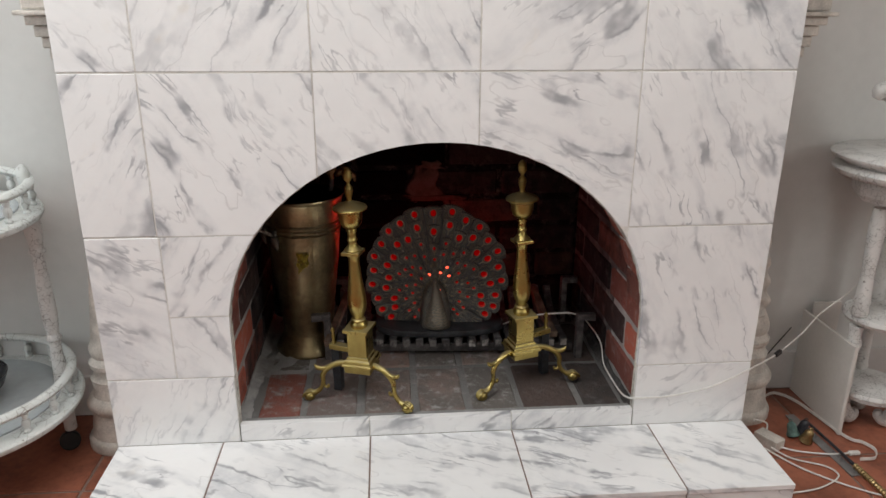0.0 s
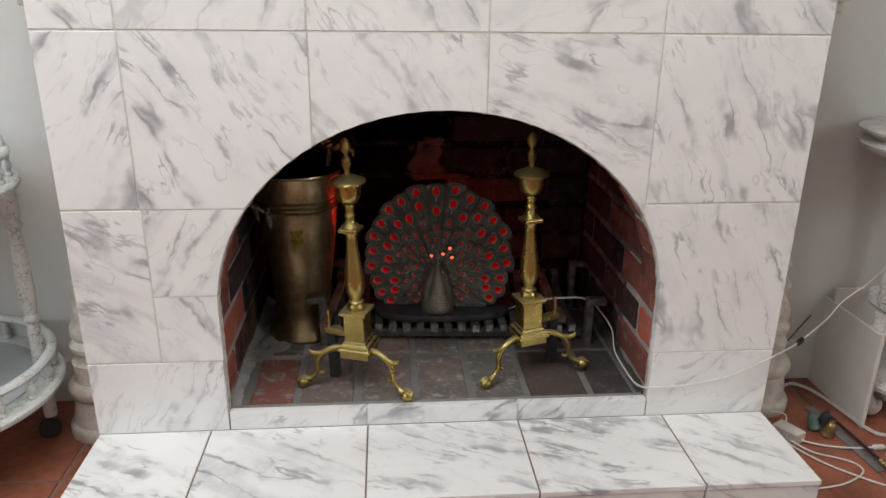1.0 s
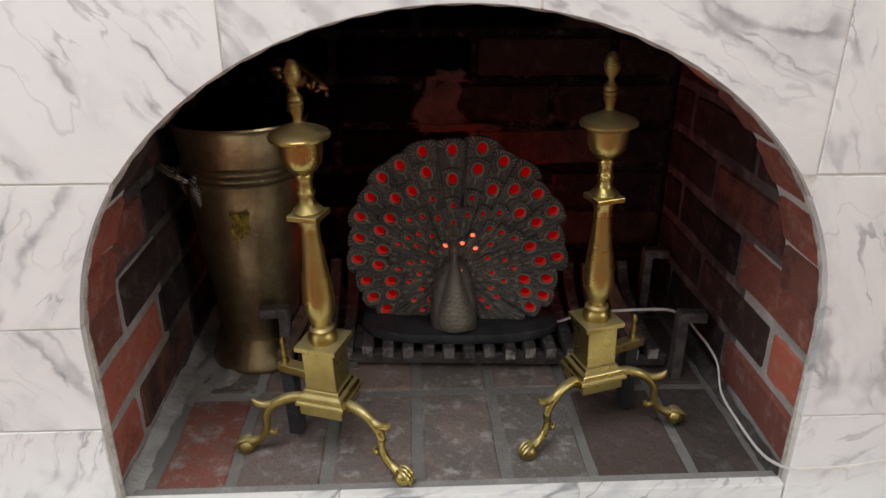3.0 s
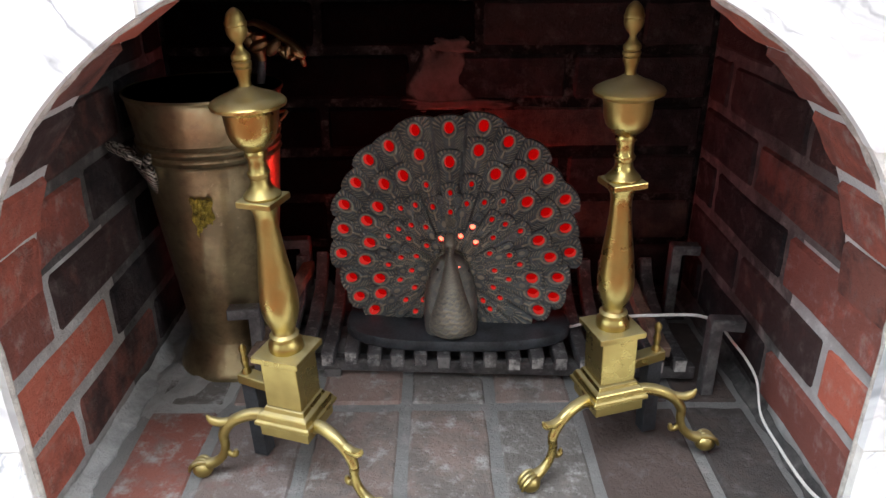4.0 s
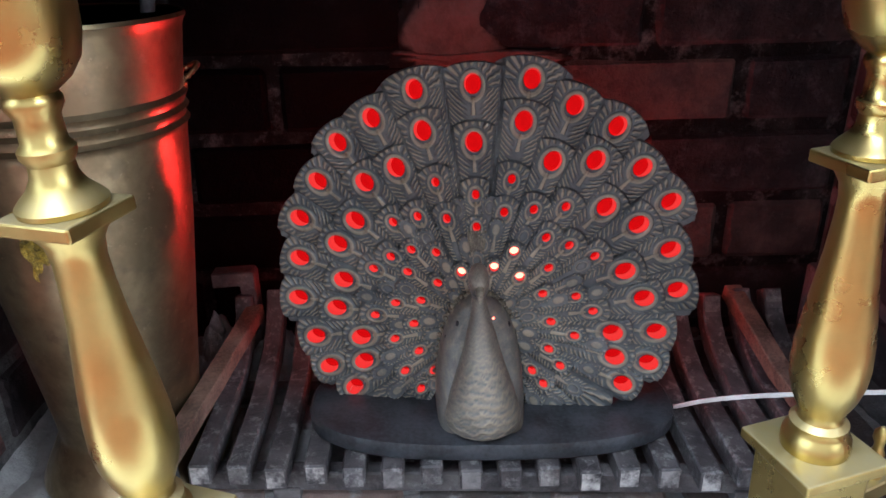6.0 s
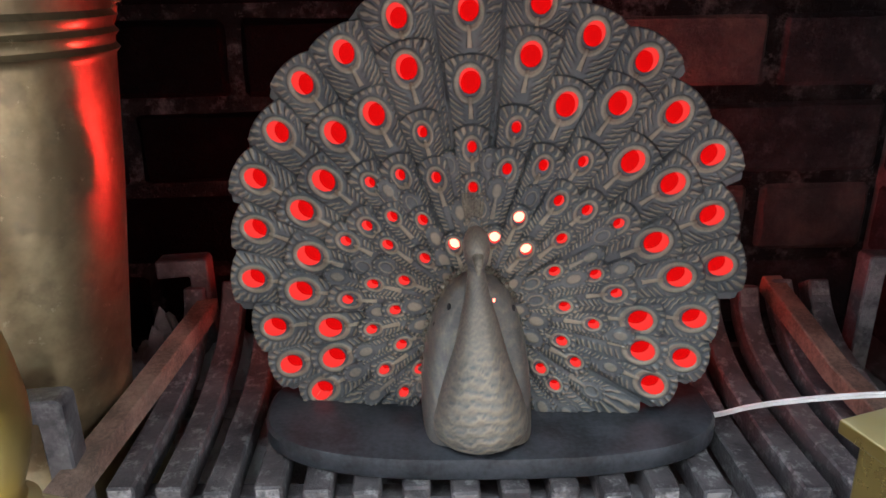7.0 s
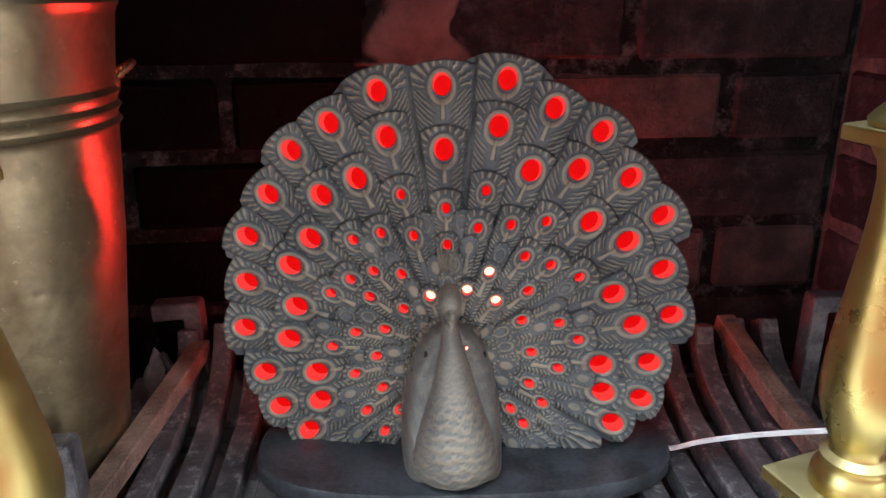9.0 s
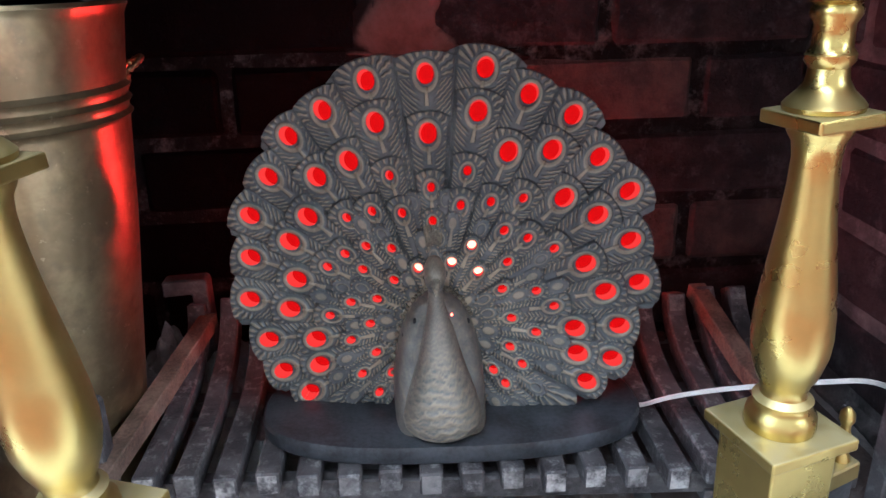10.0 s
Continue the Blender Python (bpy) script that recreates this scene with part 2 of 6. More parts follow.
STEEP, FLAT, RISING, LOW = range(4)
M_MARBLES = [marble_material("marble_steep_veins", -1.02), marble_material("marble_flat_veins", -0.52), marble_material("marble_rising_veins", 1.0), marble_material("marble_low_rising_veins", 0.62)]
M_GROUT = plain_material("grout", (0.70, 0.68, 0.64), 0.9, 0.08, 60)
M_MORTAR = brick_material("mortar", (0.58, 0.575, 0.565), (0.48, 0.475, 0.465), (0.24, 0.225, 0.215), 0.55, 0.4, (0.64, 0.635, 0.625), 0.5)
M_MORTAR_DIM = brick_material("smoked_shaded_mortar", (0.135, 0.126, 0.120), (0.095, 0.090, 0.087), (0.030, 0.029, 0.030), 0.75, 0.6, (0.22, 0.208, 0.20), 0.5)
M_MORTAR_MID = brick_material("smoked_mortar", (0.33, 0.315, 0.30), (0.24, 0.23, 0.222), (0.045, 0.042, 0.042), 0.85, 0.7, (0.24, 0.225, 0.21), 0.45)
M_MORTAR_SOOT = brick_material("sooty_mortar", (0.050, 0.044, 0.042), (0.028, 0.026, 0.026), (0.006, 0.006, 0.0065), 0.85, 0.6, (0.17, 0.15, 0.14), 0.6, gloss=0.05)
# rear-wall brick lightened for the daylight and red glow on the right
M_BRICK_REAR = brick_material("lit_sooty_brick", (0.115, 0.074, 0.064), (0.075, 0.054, 0.050), (0.028, 0.025, 0.026), 0.75, 0.7, (0.10, 0.085, 0.078), 0.5, gloss=0.05)
M_SMEAR = smear_material()
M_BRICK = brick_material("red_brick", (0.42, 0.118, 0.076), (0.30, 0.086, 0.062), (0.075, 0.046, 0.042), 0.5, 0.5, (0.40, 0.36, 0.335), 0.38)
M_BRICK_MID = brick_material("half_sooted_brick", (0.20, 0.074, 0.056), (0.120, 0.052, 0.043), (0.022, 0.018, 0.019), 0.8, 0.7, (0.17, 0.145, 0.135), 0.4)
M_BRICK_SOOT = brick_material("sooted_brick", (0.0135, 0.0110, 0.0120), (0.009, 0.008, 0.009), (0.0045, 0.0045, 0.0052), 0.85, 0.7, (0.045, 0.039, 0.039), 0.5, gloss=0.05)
# rear-wall brick blackened for shade on the left and top, over real soot
M_BRICK_BLACK = brick_material("shaded_soot_brick", (0.0040, 0.0037, 0.0042), (0.0032, 0.0030, 0.0034), (0.0022, 0.0022, 0.0026), 0.8, 0.9, (0.012, 0.011, 0.0115), 0.35, gloss=0.05)
M_BRICK_DIM = brick_material("smoked_shaded_brick", (0.050, 0.037, 0.037), (0.032, 0.027, 0.028), (0.017, 0.0168, 0.019), 0.85, 0.8, (0.12, 0.108, 0.104), 0.4, gloss=0.05)
M_FLOOR_BRICK = brick_material("hearth_brick", (0.255, 0.180, 0.155), (0.21, 0.180, 0.165), (0.125, 0.118, 0.110), 0.7, 0.6, (0.40, 0.396, 0.380), 0.9)
M_BED = brick_material("ashy_floor_joint", (0.38, 0.378, 0.362), (0.31, 0.307, 0.296), (0.13, 0.127, 0.124), 0.6, 0.6, (0.34, 0.295, 0.29), 0.5)
M_DRIFT = brick_material("settled_ash", (0.35, 0.347, 0.335), (0.29, 0.282, 0.268), (0.20, 0.180, 0.165), 0.6, 0.7, (0.40, 0.398, 0.39), 0.5)
M_FLOOR_RED = brick_material("red_hearth_brick", (0.24, 0.092, 0.070), (0.19, 0.090, 0.074), (0.175, 0.160, 0.150), 0.75, 0.7, (0.32, 0.31, 0.30), 0.85)
M_FLOOR_DARK = brick_material("dark_hearth_brick", (0.095, 0.070, 0.062), (0.072, 0.061, 0.056), (0.050, 0.047, 0.046), 0.7, 0.6, (0.17, 0.16, 0.155), 0.5)
M_ASH = brick_material("ash_mortar", (0.44, 0.438, 0.43), (0.37, 0.368, 0.36), (0.20, 0.198, 0.195), 0.6, 0.5, (0.44, 0.44, 0.435), 0.5)
M_BEAD = plain_material("pale_mortar_bead", (0.46, 0.43, 0.39), 0.95, 0.2, 60, 0.6, 0.002, 0.2)
M_SOOT = plain_material("soot", (0.018, 0.017, 0.017), 0.95, 0.3, 14, 0.5, 0.003, 0.2)
M_BRASS = brass_material("brass", (0.44, 0.345, 0.112), (0.29, 0.222, 0.080), 0.27, 0.65, 12.0, 1.0, 0.42)
M_BRASS_DULL = pail_material()
M_HANDLE = zebra_material()
M_BRASS_OLD = brass_material("darkened_brass", (0.40, 0.26, 0.13), (0.16, 0.095, 0.05), 0.30, 0.8, 40)
M_PAIL_IN = plain_material("dark_brown_brass", (0.095, 0.070, 0.048), 0.7, 0.3, 30, 0.3, 0.001, 0.3, 0.4)
M_LABEL = plain_material("yellow_label", (0.62, 0.47, 0.07), 0.35, 0.4, 90, 0.6, 0.002, 0.5, 0.3)
M_IRON = iron_material("cast_iron", 0.32, 0.26)
M_GRATE = iron_material("ashy_cast_iron", 0.85, 0.55)
M_RUST = plain_material("rusty_iron", (0.17, 0.115, 0.085), 0.8, 0.3, 40, 0.6, 0.002, 0.3)
M_BLACK_WOOD = plain_material("black_wood", (0.042, 0.046, 0.052), 0.42, 0.3, 30, 0.3, 0.001, 0.4)
M_CORD = plain_material("white_cord", (0.74, 0.72, 0.68), 0.5, 0.06, 60)
M_BLACK = plain_material("black_plastic", (0.02, 0.02, 0.021), 0.5, 0.1)
M_WALL = plain_material("plaster_wall", (0.66, 0.655, 0.635), 0.9, 0.025, 4, 0.2, 0.001, 0.2)
M_TRIM = plain_material("painted_trim", (0.64, 0.63, 0.615), 0.7, 0.03, 8)
M_TILE = plain_material("terracotta", (0.30, 0.105, 0.062), 0.5, 0.22, 7, 0.3, 0.001, 0.45)
M_JOINT = plain_material("floor_joint", (0.24, 0.17, 0.14), 0.9, 0.15, 40)
M_CREAM = plain_material("cream_paint", (0.62, 0.575, 0.52), 0.6, 0.14, 26, 0.3, 0.001)
M_CRACKLE = crackle_material("crackled_white_paint", (0.72, 0.71, 0.69), (0.10, 0.085, 0.07), 95)
M_SHABBY = crackle_material("worn_white_paint", (0.66, 0.68, 0.66), (0.16, 0.13, 0.10), 60, 0.7)
M_PANEL = plain_material("white_panel", (0.68, 0.65, 0.61), 0.5, 0.03, 10)
M_GLASSY = plain_material("grey_glass_shelf", (0.42, 0.45, 0.46), 0.12, 0.05, 6, 0.02)
M_BOWL = plain_material("dark_bowl_glaze", (0.03, 0.03, 0.033), 0.3, 0.2)
M_FRUIT = plain_material("brown_and_cream", (0.48, 0.36, 0.22), 0.5, 0.4, 22)
M_VERDIGRIS = plain_material("verdigris", (0.10, 0.17, 0.15), 0.7, 0.3, 50, 0.5, 0.001)
M_BELL_BRASS = brass_material("bell_brass", (0.45, 0.33, 0.16), (0.2, 0.14, 0.07), 0.35, 0.7)
M_BELL_DARK = plain_material("dark_bell_metal", (0.035, 0.035, 0.042), 0.5, 0.2)
M_BLADE = plain_material("grey_plastic_sheet", (0.20, 0.19, 0.185), 0.3, 0.1)
M_GILT = brass_material("gilt", (0.5, 0.27, 0.1), (0.25, 0.12, 0.05), 0.4, 0.6)
M_RED = lit_material("lit_red_liner", (1.0, 0.0, 0.0), LINER)
M_BULB = lit_material("hot_bulb", (1.0, 0.10, 0.05), BULB)
# bronze hole walls emit red in place of bulb light falling on them
M_HOLE = lit_material("hole_wall_painted_glow", (1.0, 0.038, 0.027), 0.28)
M_WINDOW = Nodes("window_glass").set(colour=(0.9, 0.95, 0.95), rough=0.02, trans=1.0, ior=1.45)


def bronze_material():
    """Dark patina, rubbed to a tan on the raised edges, with recess shade put into the colour: the attribute holds how
    proud the carving stands.
    """
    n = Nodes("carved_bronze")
    w = n.node("Attribute", attribute_name="wear_shade").outputs["Fac"]
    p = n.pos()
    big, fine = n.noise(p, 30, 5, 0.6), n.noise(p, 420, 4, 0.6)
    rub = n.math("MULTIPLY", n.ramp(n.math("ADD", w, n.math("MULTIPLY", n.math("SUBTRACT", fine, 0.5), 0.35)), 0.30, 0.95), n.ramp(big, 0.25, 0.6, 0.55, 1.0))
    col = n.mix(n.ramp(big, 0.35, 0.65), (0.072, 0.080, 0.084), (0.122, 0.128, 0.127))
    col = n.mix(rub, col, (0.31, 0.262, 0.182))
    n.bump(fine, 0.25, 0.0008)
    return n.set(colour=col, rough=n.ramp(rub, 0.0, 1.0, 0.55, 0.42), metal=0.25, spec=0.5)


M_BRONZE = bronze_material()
M_BRONZE_RUBBED = plain_material("rubbed_bronze", (0.21, 0.185, 0.135), 0.45, 0.3, 60, 0.4, 0.001, 0.5, 0.25)

# ---- mesh helpers ----


def mesh_from(name, verts, faces):
    me = bpy.data.meshes.new(name)
    me.from_pydata([tuple(map(float, v)) for v in verts], [], faces)
    me.update()
    return me


def attach(ob, parent):
    if parent is not None:
        ob.parent = parent
        ob.matrix_parent_inverse = parent.matrix_basis.inverted()
    return ob


def part(name, bm, material, parent, label="", smooth=False):
    """Links a bmesh as one mesh object under a thing or a part."""
    me = bpy.data.meshes.new(name)
    bmesh.ops.recalc_face_normals(bm, faces=bm.faces)
    bm.to_mesh(me)
    bm.free()
    me.materials.append(material)
    if smooth:
        me.polygons.foreach_set("use_smooth", [True] * len(me.polygons))
        me.set_sharp_from_angle(angle=radians(38))
    ob = attach(new(name, me), parent)
    return tagged(ob, label) if label else ob


def empty(name, at=(0, 0, 0), turn=0.0, label="", category="", group="", kind=""):
    ob = new(name)
    ob.empty_display_size = 0.05
    ob.matrix_basis = pose(*at, 0, 0, turn)
    return tagged(ob, label, category, group, kind)


def box(lo, hi, bevel=0.0, bm=None, seg=2):
    own = bm is None
    bm = bm or bmesh.new()
    b = bmesh.new()
    size = [h - l for l, h in zip(lo, hi)]
    bmesh.ops.create_cube(b, size=1.0, matrix=Matrix.Translation([(l + h) / 2 for l, h in zip(lo, hi)]) @ Matrix.Diagonal((*size, 1)))
    if bevel:
        bmesh.ops.bevel(b, geom=b.edges[:], offset=bevel, segments=seg, affect="EDGES", profile=0.5)
    if own:
        bm.free()
        return b
    tmp = bpy.data.meshes.new("tmp")
    b.to_mesh(tmp)
    b.free()
    bm.from_mesh(tmp)
    bpy.data.meshes.remove(tmp)
    return bm


def moved(bm, m):
    bmesh.ops.transform(bm, matrix=m, verts=bm.verts)
    return bm


def lathe(profile, n=40, at=(0, 0, 0), bm=None, twist=None):
    """A turned form: rows of (radius, height) from the bottom up."""
    bm = bm or bmesh.new()
    rings = []
    for r, z in profile:
        ring = []
        for i in range(n):
            a = 2 * math.pi * i / n
            rr = r * (1 + (twist(a, z) if twist else 0))
            ring.append(bm.verts.new((at[0] + rr * math.cos(a), at[1] + rr * math.sin(a), at[2] + z)))
        rings.append(ring)
    for a, b in zip(rings, rings[1:]):
        for i in range(n):
            bm.faces.new((a[i], a[(i + 1) % n], b[(i + 1) % n], b[i]))
    bm.faces.new(rings[0][::-1])
    bm.faces.new(rings[-1])
    return bm


def smooth_line(points, steps=8):
    """A Catmull-Rom line through points of any length."""
    p = [np.array(q, float) for q in points]
    p = [2 * p[0] - p[1], *p, 2 * p[-1] - p[-2]]
    out = []
    for i in range(1, len(p) - 2):
        for s in range(steps):
            t = s / steps
            a, b, c, d = p[i - 1:i + 3]
            out.append(0.5 * ((2 * b) + (c - a) * t + (2 * a - 5 * b + 4 * c - d) * t * t + (3 * b - a - 3 * c + d) * t ** 3))
    out.append(p[-2])
    return out


def sweep(line, n=10, bm=None, flat=1.0, up=(0, 0, 1)):
    """A tube along rows of (x, y, z, radius)."""
    bm = bm or bmesh.new()
    rings = []
    for i, row in enumerate(line):
        q = Vector(row[:3])
        d = Vector(line[min(i + 1, len(line) - 1)][:3]) - Vector(line[max(i - 1, 0)][:3])
        d.normalize()
        side = d.cross(Vector(up))
        if side.length < 1e-3:
            side = d.cross(Vector((1, 0, 0)))
        side.normalize()
        top = side.cross(d)
        r = float(row[3])
        rings.append([bm.verts.new(q + side * (r * math.cos(2 * math.pi * k / n)) + top * (r * flat * math.sin(2 * math.pi * k / n))) for k in range(n)])
    for a, b in zip(rings, rings[1:]):
        for k in range(n):
            bm.faces.new((a[k], a[(k + 1) % n], b[(k + 1) % n], b[k]))
    bm.faces.new(rings[0][::-1])
    bm.faces.new(rings[-1])
    return bm


def bar(path, w, h, bm=None, side=(1, 0, 0)):
    """A square bar along points, w wide along side and h deep across it."""
    bm = bm or bmesh.new()
    s = Vector(side).normalized()
    rings = []
    for i, q in enumerate(path):
        d = (Vector(path[min(i + 1, len(path) - 1)][:3]) - Vector(path[max(i - 1, 0)][:3])).normalized()
        up = s.cross(d).normalized()
        q = Vector(q[:3])
        rings.append([bm.verts.new(q + s * (a * w / 2) + up * (b * h / 2)) for a, b in ((-1, -1), (1, -1), (1, 1), (-1, 1))])
    for a, b in zip(rings, rings[1:]):
        for k in range(4):
            bm.faces.new((a[k], a[(k + 1) % 4], b[(k + 1) % 4], b[k]))
    bm.faces.new(rings[0][::-1])
    bm.faces.new(rings[-1])
    return bm


def softened(bm, offset, seg=1):
    bmesh.ops.recalc_face_normals(bm, faces=bm.faces)
    edges = [e for e in bm.edges if len(e.link_faces) == 2 and e.calc_face_angle() > radians(35)]
    bmesh.ops.bevel(bm, geom=edges, offset=offset, segments=seg, affect="EDGES", profile=0.5)
    return bm

# ---- fireplace: the large structure ----
FLOOR = -0.105
ARCH_X, ARCH_Z, ARCH_A, ARCH_B = -0.006, 0.262, 0.424, 0.372
SILL = 0.040
LEFT, RIGHT, TOP = -0.684, 0.671, 1.36
BED = 0.034


def arch_top(x, grow=0.0):
    q = (x - ARCH_X) / (ARCH_A + grow)
    return ARCH_Z + (ARCH_B + grow) * math.sqrt(1 - q * q) if abs(q) < 1 else -9.0


def arch_slab(x0, x1, z0, z1, y0, y1, step=0.012, bevel=0.0, grow=0.0):
    """An upright slab from y0 to y1 with the arched opening cut out of it; None where nothing is left."""
    xs = {x0, x1}
    k = x0
    while k < x1:
        xs.add(k)
        k += step
    for e in (ARCH_X - ARCH_A - grow, ARCH_X + ARCH_A + grow):
        for d in (-1e-5, 1e-5):
            if x0 < e + d < x1:
                xs.add(e + d)
    plain = not any(arch_top(x, grow) > z0 for x in xs)
    if plain:
        return box((x0, y0, z0), (x1, y1, z1), bevel)
    b = bmesh.new()
    cols = []
    for x in sorted(xs):
        lo = max(z0, arch_top(x, grow)) if abs(x - ARCH_X) < ARCH_A + grow and arch_top(x, grow) > SILL else z0
        cols.append((x, lo))
    made = False
    prev = None
    for x, lo in cols:
        cur = None
        if lo < z1 - 0.0008:
            cur = [b.verts.new(v) for v in ((x, y0, lo), (x, y0, z1), (x, y1, z1), (x, y1, lo))]
        if cur and prev:
            made = True
            for i in range(4):
                b.faces.new((prev[i], prev[(i + 1) % 4], cur[(i + 1) % 4], cur[i]))
        elif cur:
            b.faces.new(cur)
        if prev and not cur:
            b.faces.new(prev[::-1])
        prev = cur
    if prev:
        b.faces.new(prev[::-1])
    if not made:
        b.free()
        return None
    return b


fireplace = empty("fireplace", label="marble-tiled fireplace with an arched red-brick firebox", category="fireplace")
facade = part("surround", arch_slab(LEFT + 0.003, RIGHT - 0.003, FLOOR, TOP, 0.0016, 0.0132, 0.006, 0, 0.001), M_GROUT, fireplace, "white grouted backing of the marble surround")
part("surround_core", arch_slab(LEFT + 0.003, RIGHT - 0.003, FLOOR, TOP, 0.0134, 0.100, 0.010, 0, 0.055), M_ASH, fireplace)
J = 0.0016
X1, X2, X3, X4 = -0.548, -0.240, 0.066, 0.370
Z1, Z2, Z3, Z4 = 0.155, 0.459, 0.764, 1.069
TILES = [(LEFT, X1, Z2, Z3, RISING), (X1, X2, Z2, Z3, STEEP), (X2, X3, Z2, Z3, STEEP), (X3, X4, Z2, Z3, FLAT), (X4, RIGHT, Z2, Z3, STEEP),
         (LEFT, -0.545, Z1, Z2, FLAT), (-0.545, X2, 0.291, Z2, RISING), (-0.545, X2, Z1, 0.291, STEEP), (X4, RIGHT, 0.147, Z2, STEEP),
         (LEFT, -0.430, -0.0012, Z1, RISING), (0.418, RIGHT, -0.0012, 0.147, LOW)]
for za, zb in ((Z3, Z4), (Z4, TOP)):
    TILES += [(LEFT, X1, za, zb, STEEP), (X1, X2, za, zb, RISING), (X2, X3, za, zb, STEEP), (X3, X4, za, zb, LOW), (X4, RIGHT, za, zb, STEEP)]
for x0, x1, z0, z1, lean in TILES:
    slab = arch_slab(x0 + (J if x0 > LEFT else 0), x1 - (J if x1 < RIGHT else 0), z0 + J, z1 - J, 0.0, 0.012, 0.006, 0.0012)
    if slab:
        part("marble_tile", slab, M_MARBLES[lean], facade)
for x0, x1 in ((-0.430, -0.158), (-0.158, 0.149), (0.149, 0.418)):
    part("sill_tile", box((x0 + J * 0.7, 0.0005, 0.0004), (x1 - J * 0.7, 0.016, SILL), 0.001), M_MARBLES[LOW], facade)
part("sill_grout", box((-0.428, 0.0022, -0.01), (0.416, 0.0158, SILL - 0.002)), M_GROUT, fireplace)
part("sill_bed", box((-0.44, 0.0162, FLOOR), (0.43, 0.03, SILL - 0.003)), M_ASH, fireplace)
# sides of the chimney breast, back to the wall
part("slab_edge", box((LEFT, 0.0125, FLOOR), (LEFT + 0.0025, 0.100, TOP)), M_MARBLES[STEEP], fireplace)
part("slab_edge", box((RIGHT - 0.0025, 0.0125, FLOOR), (RIGHT, 0.100, TOP)), M_MARBLES[STEEP], fireplace)
part("breast_top", box((LEFT, 0.0, TOP + 0.002), (RIGHT, 0.314, TOP + 0.03), 0.002), M_MARBLES[STEEP], fireplace)

# raised hearth
HEARTH_Y = -0.228
hearth = empty("hearth", label="raised hearth step of veined white marble tiles", category="hearth")
hearth_core = part("core", box((LEFT + 0.004, HEARTH_Y + 0.006, FLOOR), (RIGHT - 0.004, -0.0005, -0.0014)), M_JOINT, hearth)
HX = (LEFT, -0.467, -0.157, 0.150, 0.454, RIGHT)
for a, b in zip(HX, HX[1:]):
    part("marble_tile", box((a + J, HEARTH_Y, -0.011), (b - J, 0.0002, 0.0), 0.0012), M_MARBLES[FLAT], hearth_core)
    part("riser_tile", box((a + J, HEARTH_Y + 0.003, FLOOR + 0.002), (b - J, HEARTH_Y + 0.013, -0.0135), 0.001), M_MARBLES[FLAT], hearth_core)

# firebox shell behind the bricks
WX0, WX1, BACK = -0.4325, 0.4215, 0.570
# mortar steps darker towards the back: soot, with the deepening shade put into colour
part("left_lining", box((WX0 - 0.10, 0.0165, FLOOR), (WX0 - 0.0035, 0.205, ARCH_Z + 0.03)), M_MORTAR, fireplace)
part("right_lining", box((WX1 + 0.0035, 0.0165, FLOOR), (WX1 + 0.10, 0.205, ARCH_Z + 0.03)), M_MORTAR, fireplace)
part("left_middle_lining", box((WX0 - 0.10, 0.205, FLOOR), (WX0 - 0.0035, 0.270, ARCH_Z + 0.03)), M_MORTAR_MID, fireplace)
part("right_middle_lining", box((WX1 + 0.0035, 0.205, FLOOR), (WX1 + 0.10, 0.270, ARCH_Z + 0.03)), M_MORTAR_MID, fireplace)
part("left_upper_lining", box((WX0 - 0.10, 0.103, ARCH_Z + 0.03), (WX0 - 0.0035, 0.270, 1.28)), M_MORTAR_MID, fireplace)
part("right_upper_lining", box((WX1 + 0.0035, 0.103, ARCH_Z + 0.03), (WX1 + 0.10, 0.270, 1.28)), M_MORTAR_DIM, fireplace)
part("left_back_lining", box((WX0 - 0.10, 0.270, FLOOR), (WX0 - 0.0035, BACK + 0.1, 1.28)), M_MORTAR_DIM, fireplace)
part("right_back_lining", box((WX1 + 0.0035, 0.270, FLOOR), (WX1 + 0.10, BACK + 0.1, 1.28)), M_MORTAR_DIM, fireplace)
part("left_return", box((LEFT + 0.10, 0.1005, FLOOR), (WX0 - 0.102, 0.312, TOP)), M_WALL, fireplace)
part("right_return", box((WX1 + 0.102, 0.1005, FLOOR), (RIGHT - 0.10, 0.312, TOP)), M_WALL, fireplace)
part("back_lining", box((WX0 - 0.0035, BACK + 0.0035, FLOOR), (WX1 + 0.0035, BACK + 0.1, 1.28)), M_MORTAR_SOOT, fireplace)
part("smoke_chamber_top", box((WX0 - 0.10, 0.0, 1.285), (WX1 + 0.10, BACK + 0.1, 1.355)), M_SOOT, fireplace)
part("smoke_shelf", box((WX0 + 0.001, 0.117, 0.74), (WX1 - 0.001, BACK - 0.10, 0.78)), M_SOOT, fireplace)

# ---- room ----
RX0, RX1, RY0, RY1, RZ1 = -2.0, 2.0, -3.2, 0.314, 2.3
def wall(name, lo, hi, holes=(), label=""):
    """A wall as boxes round its openings; holes: (lo, hi) boxes through it."""
    b = bmesh.new()
    ax = 0 if hi[0] - lo[0] > hi[1] - lo[1] else 1
    us = sorted({lo[ax], hi[ax], *(v[ax] for h in holes for v in h)})
    for a, c in zip(us, us[1:]):
        zs = [(lo[2], hi[2])]
        for h0, h1 in holes:
            if h0[ax] <= a and c <= h1[ax]:
                zs = [(lo[2], h0[2]), (h1[2], hi[2])]
        for z0, z1 in zs:
            l, h = list(lo), list(hi)
            l[ax], h[ax], l[2], h[2] = a, c, z0, z1
            box(l, h, 0, b)
    bmesh.ops.remove_doubles(b, verts=b.verts, dist=1e-5)
    return tagged(part(name, b, M_WALL, None), label, "wall", kind="structure")


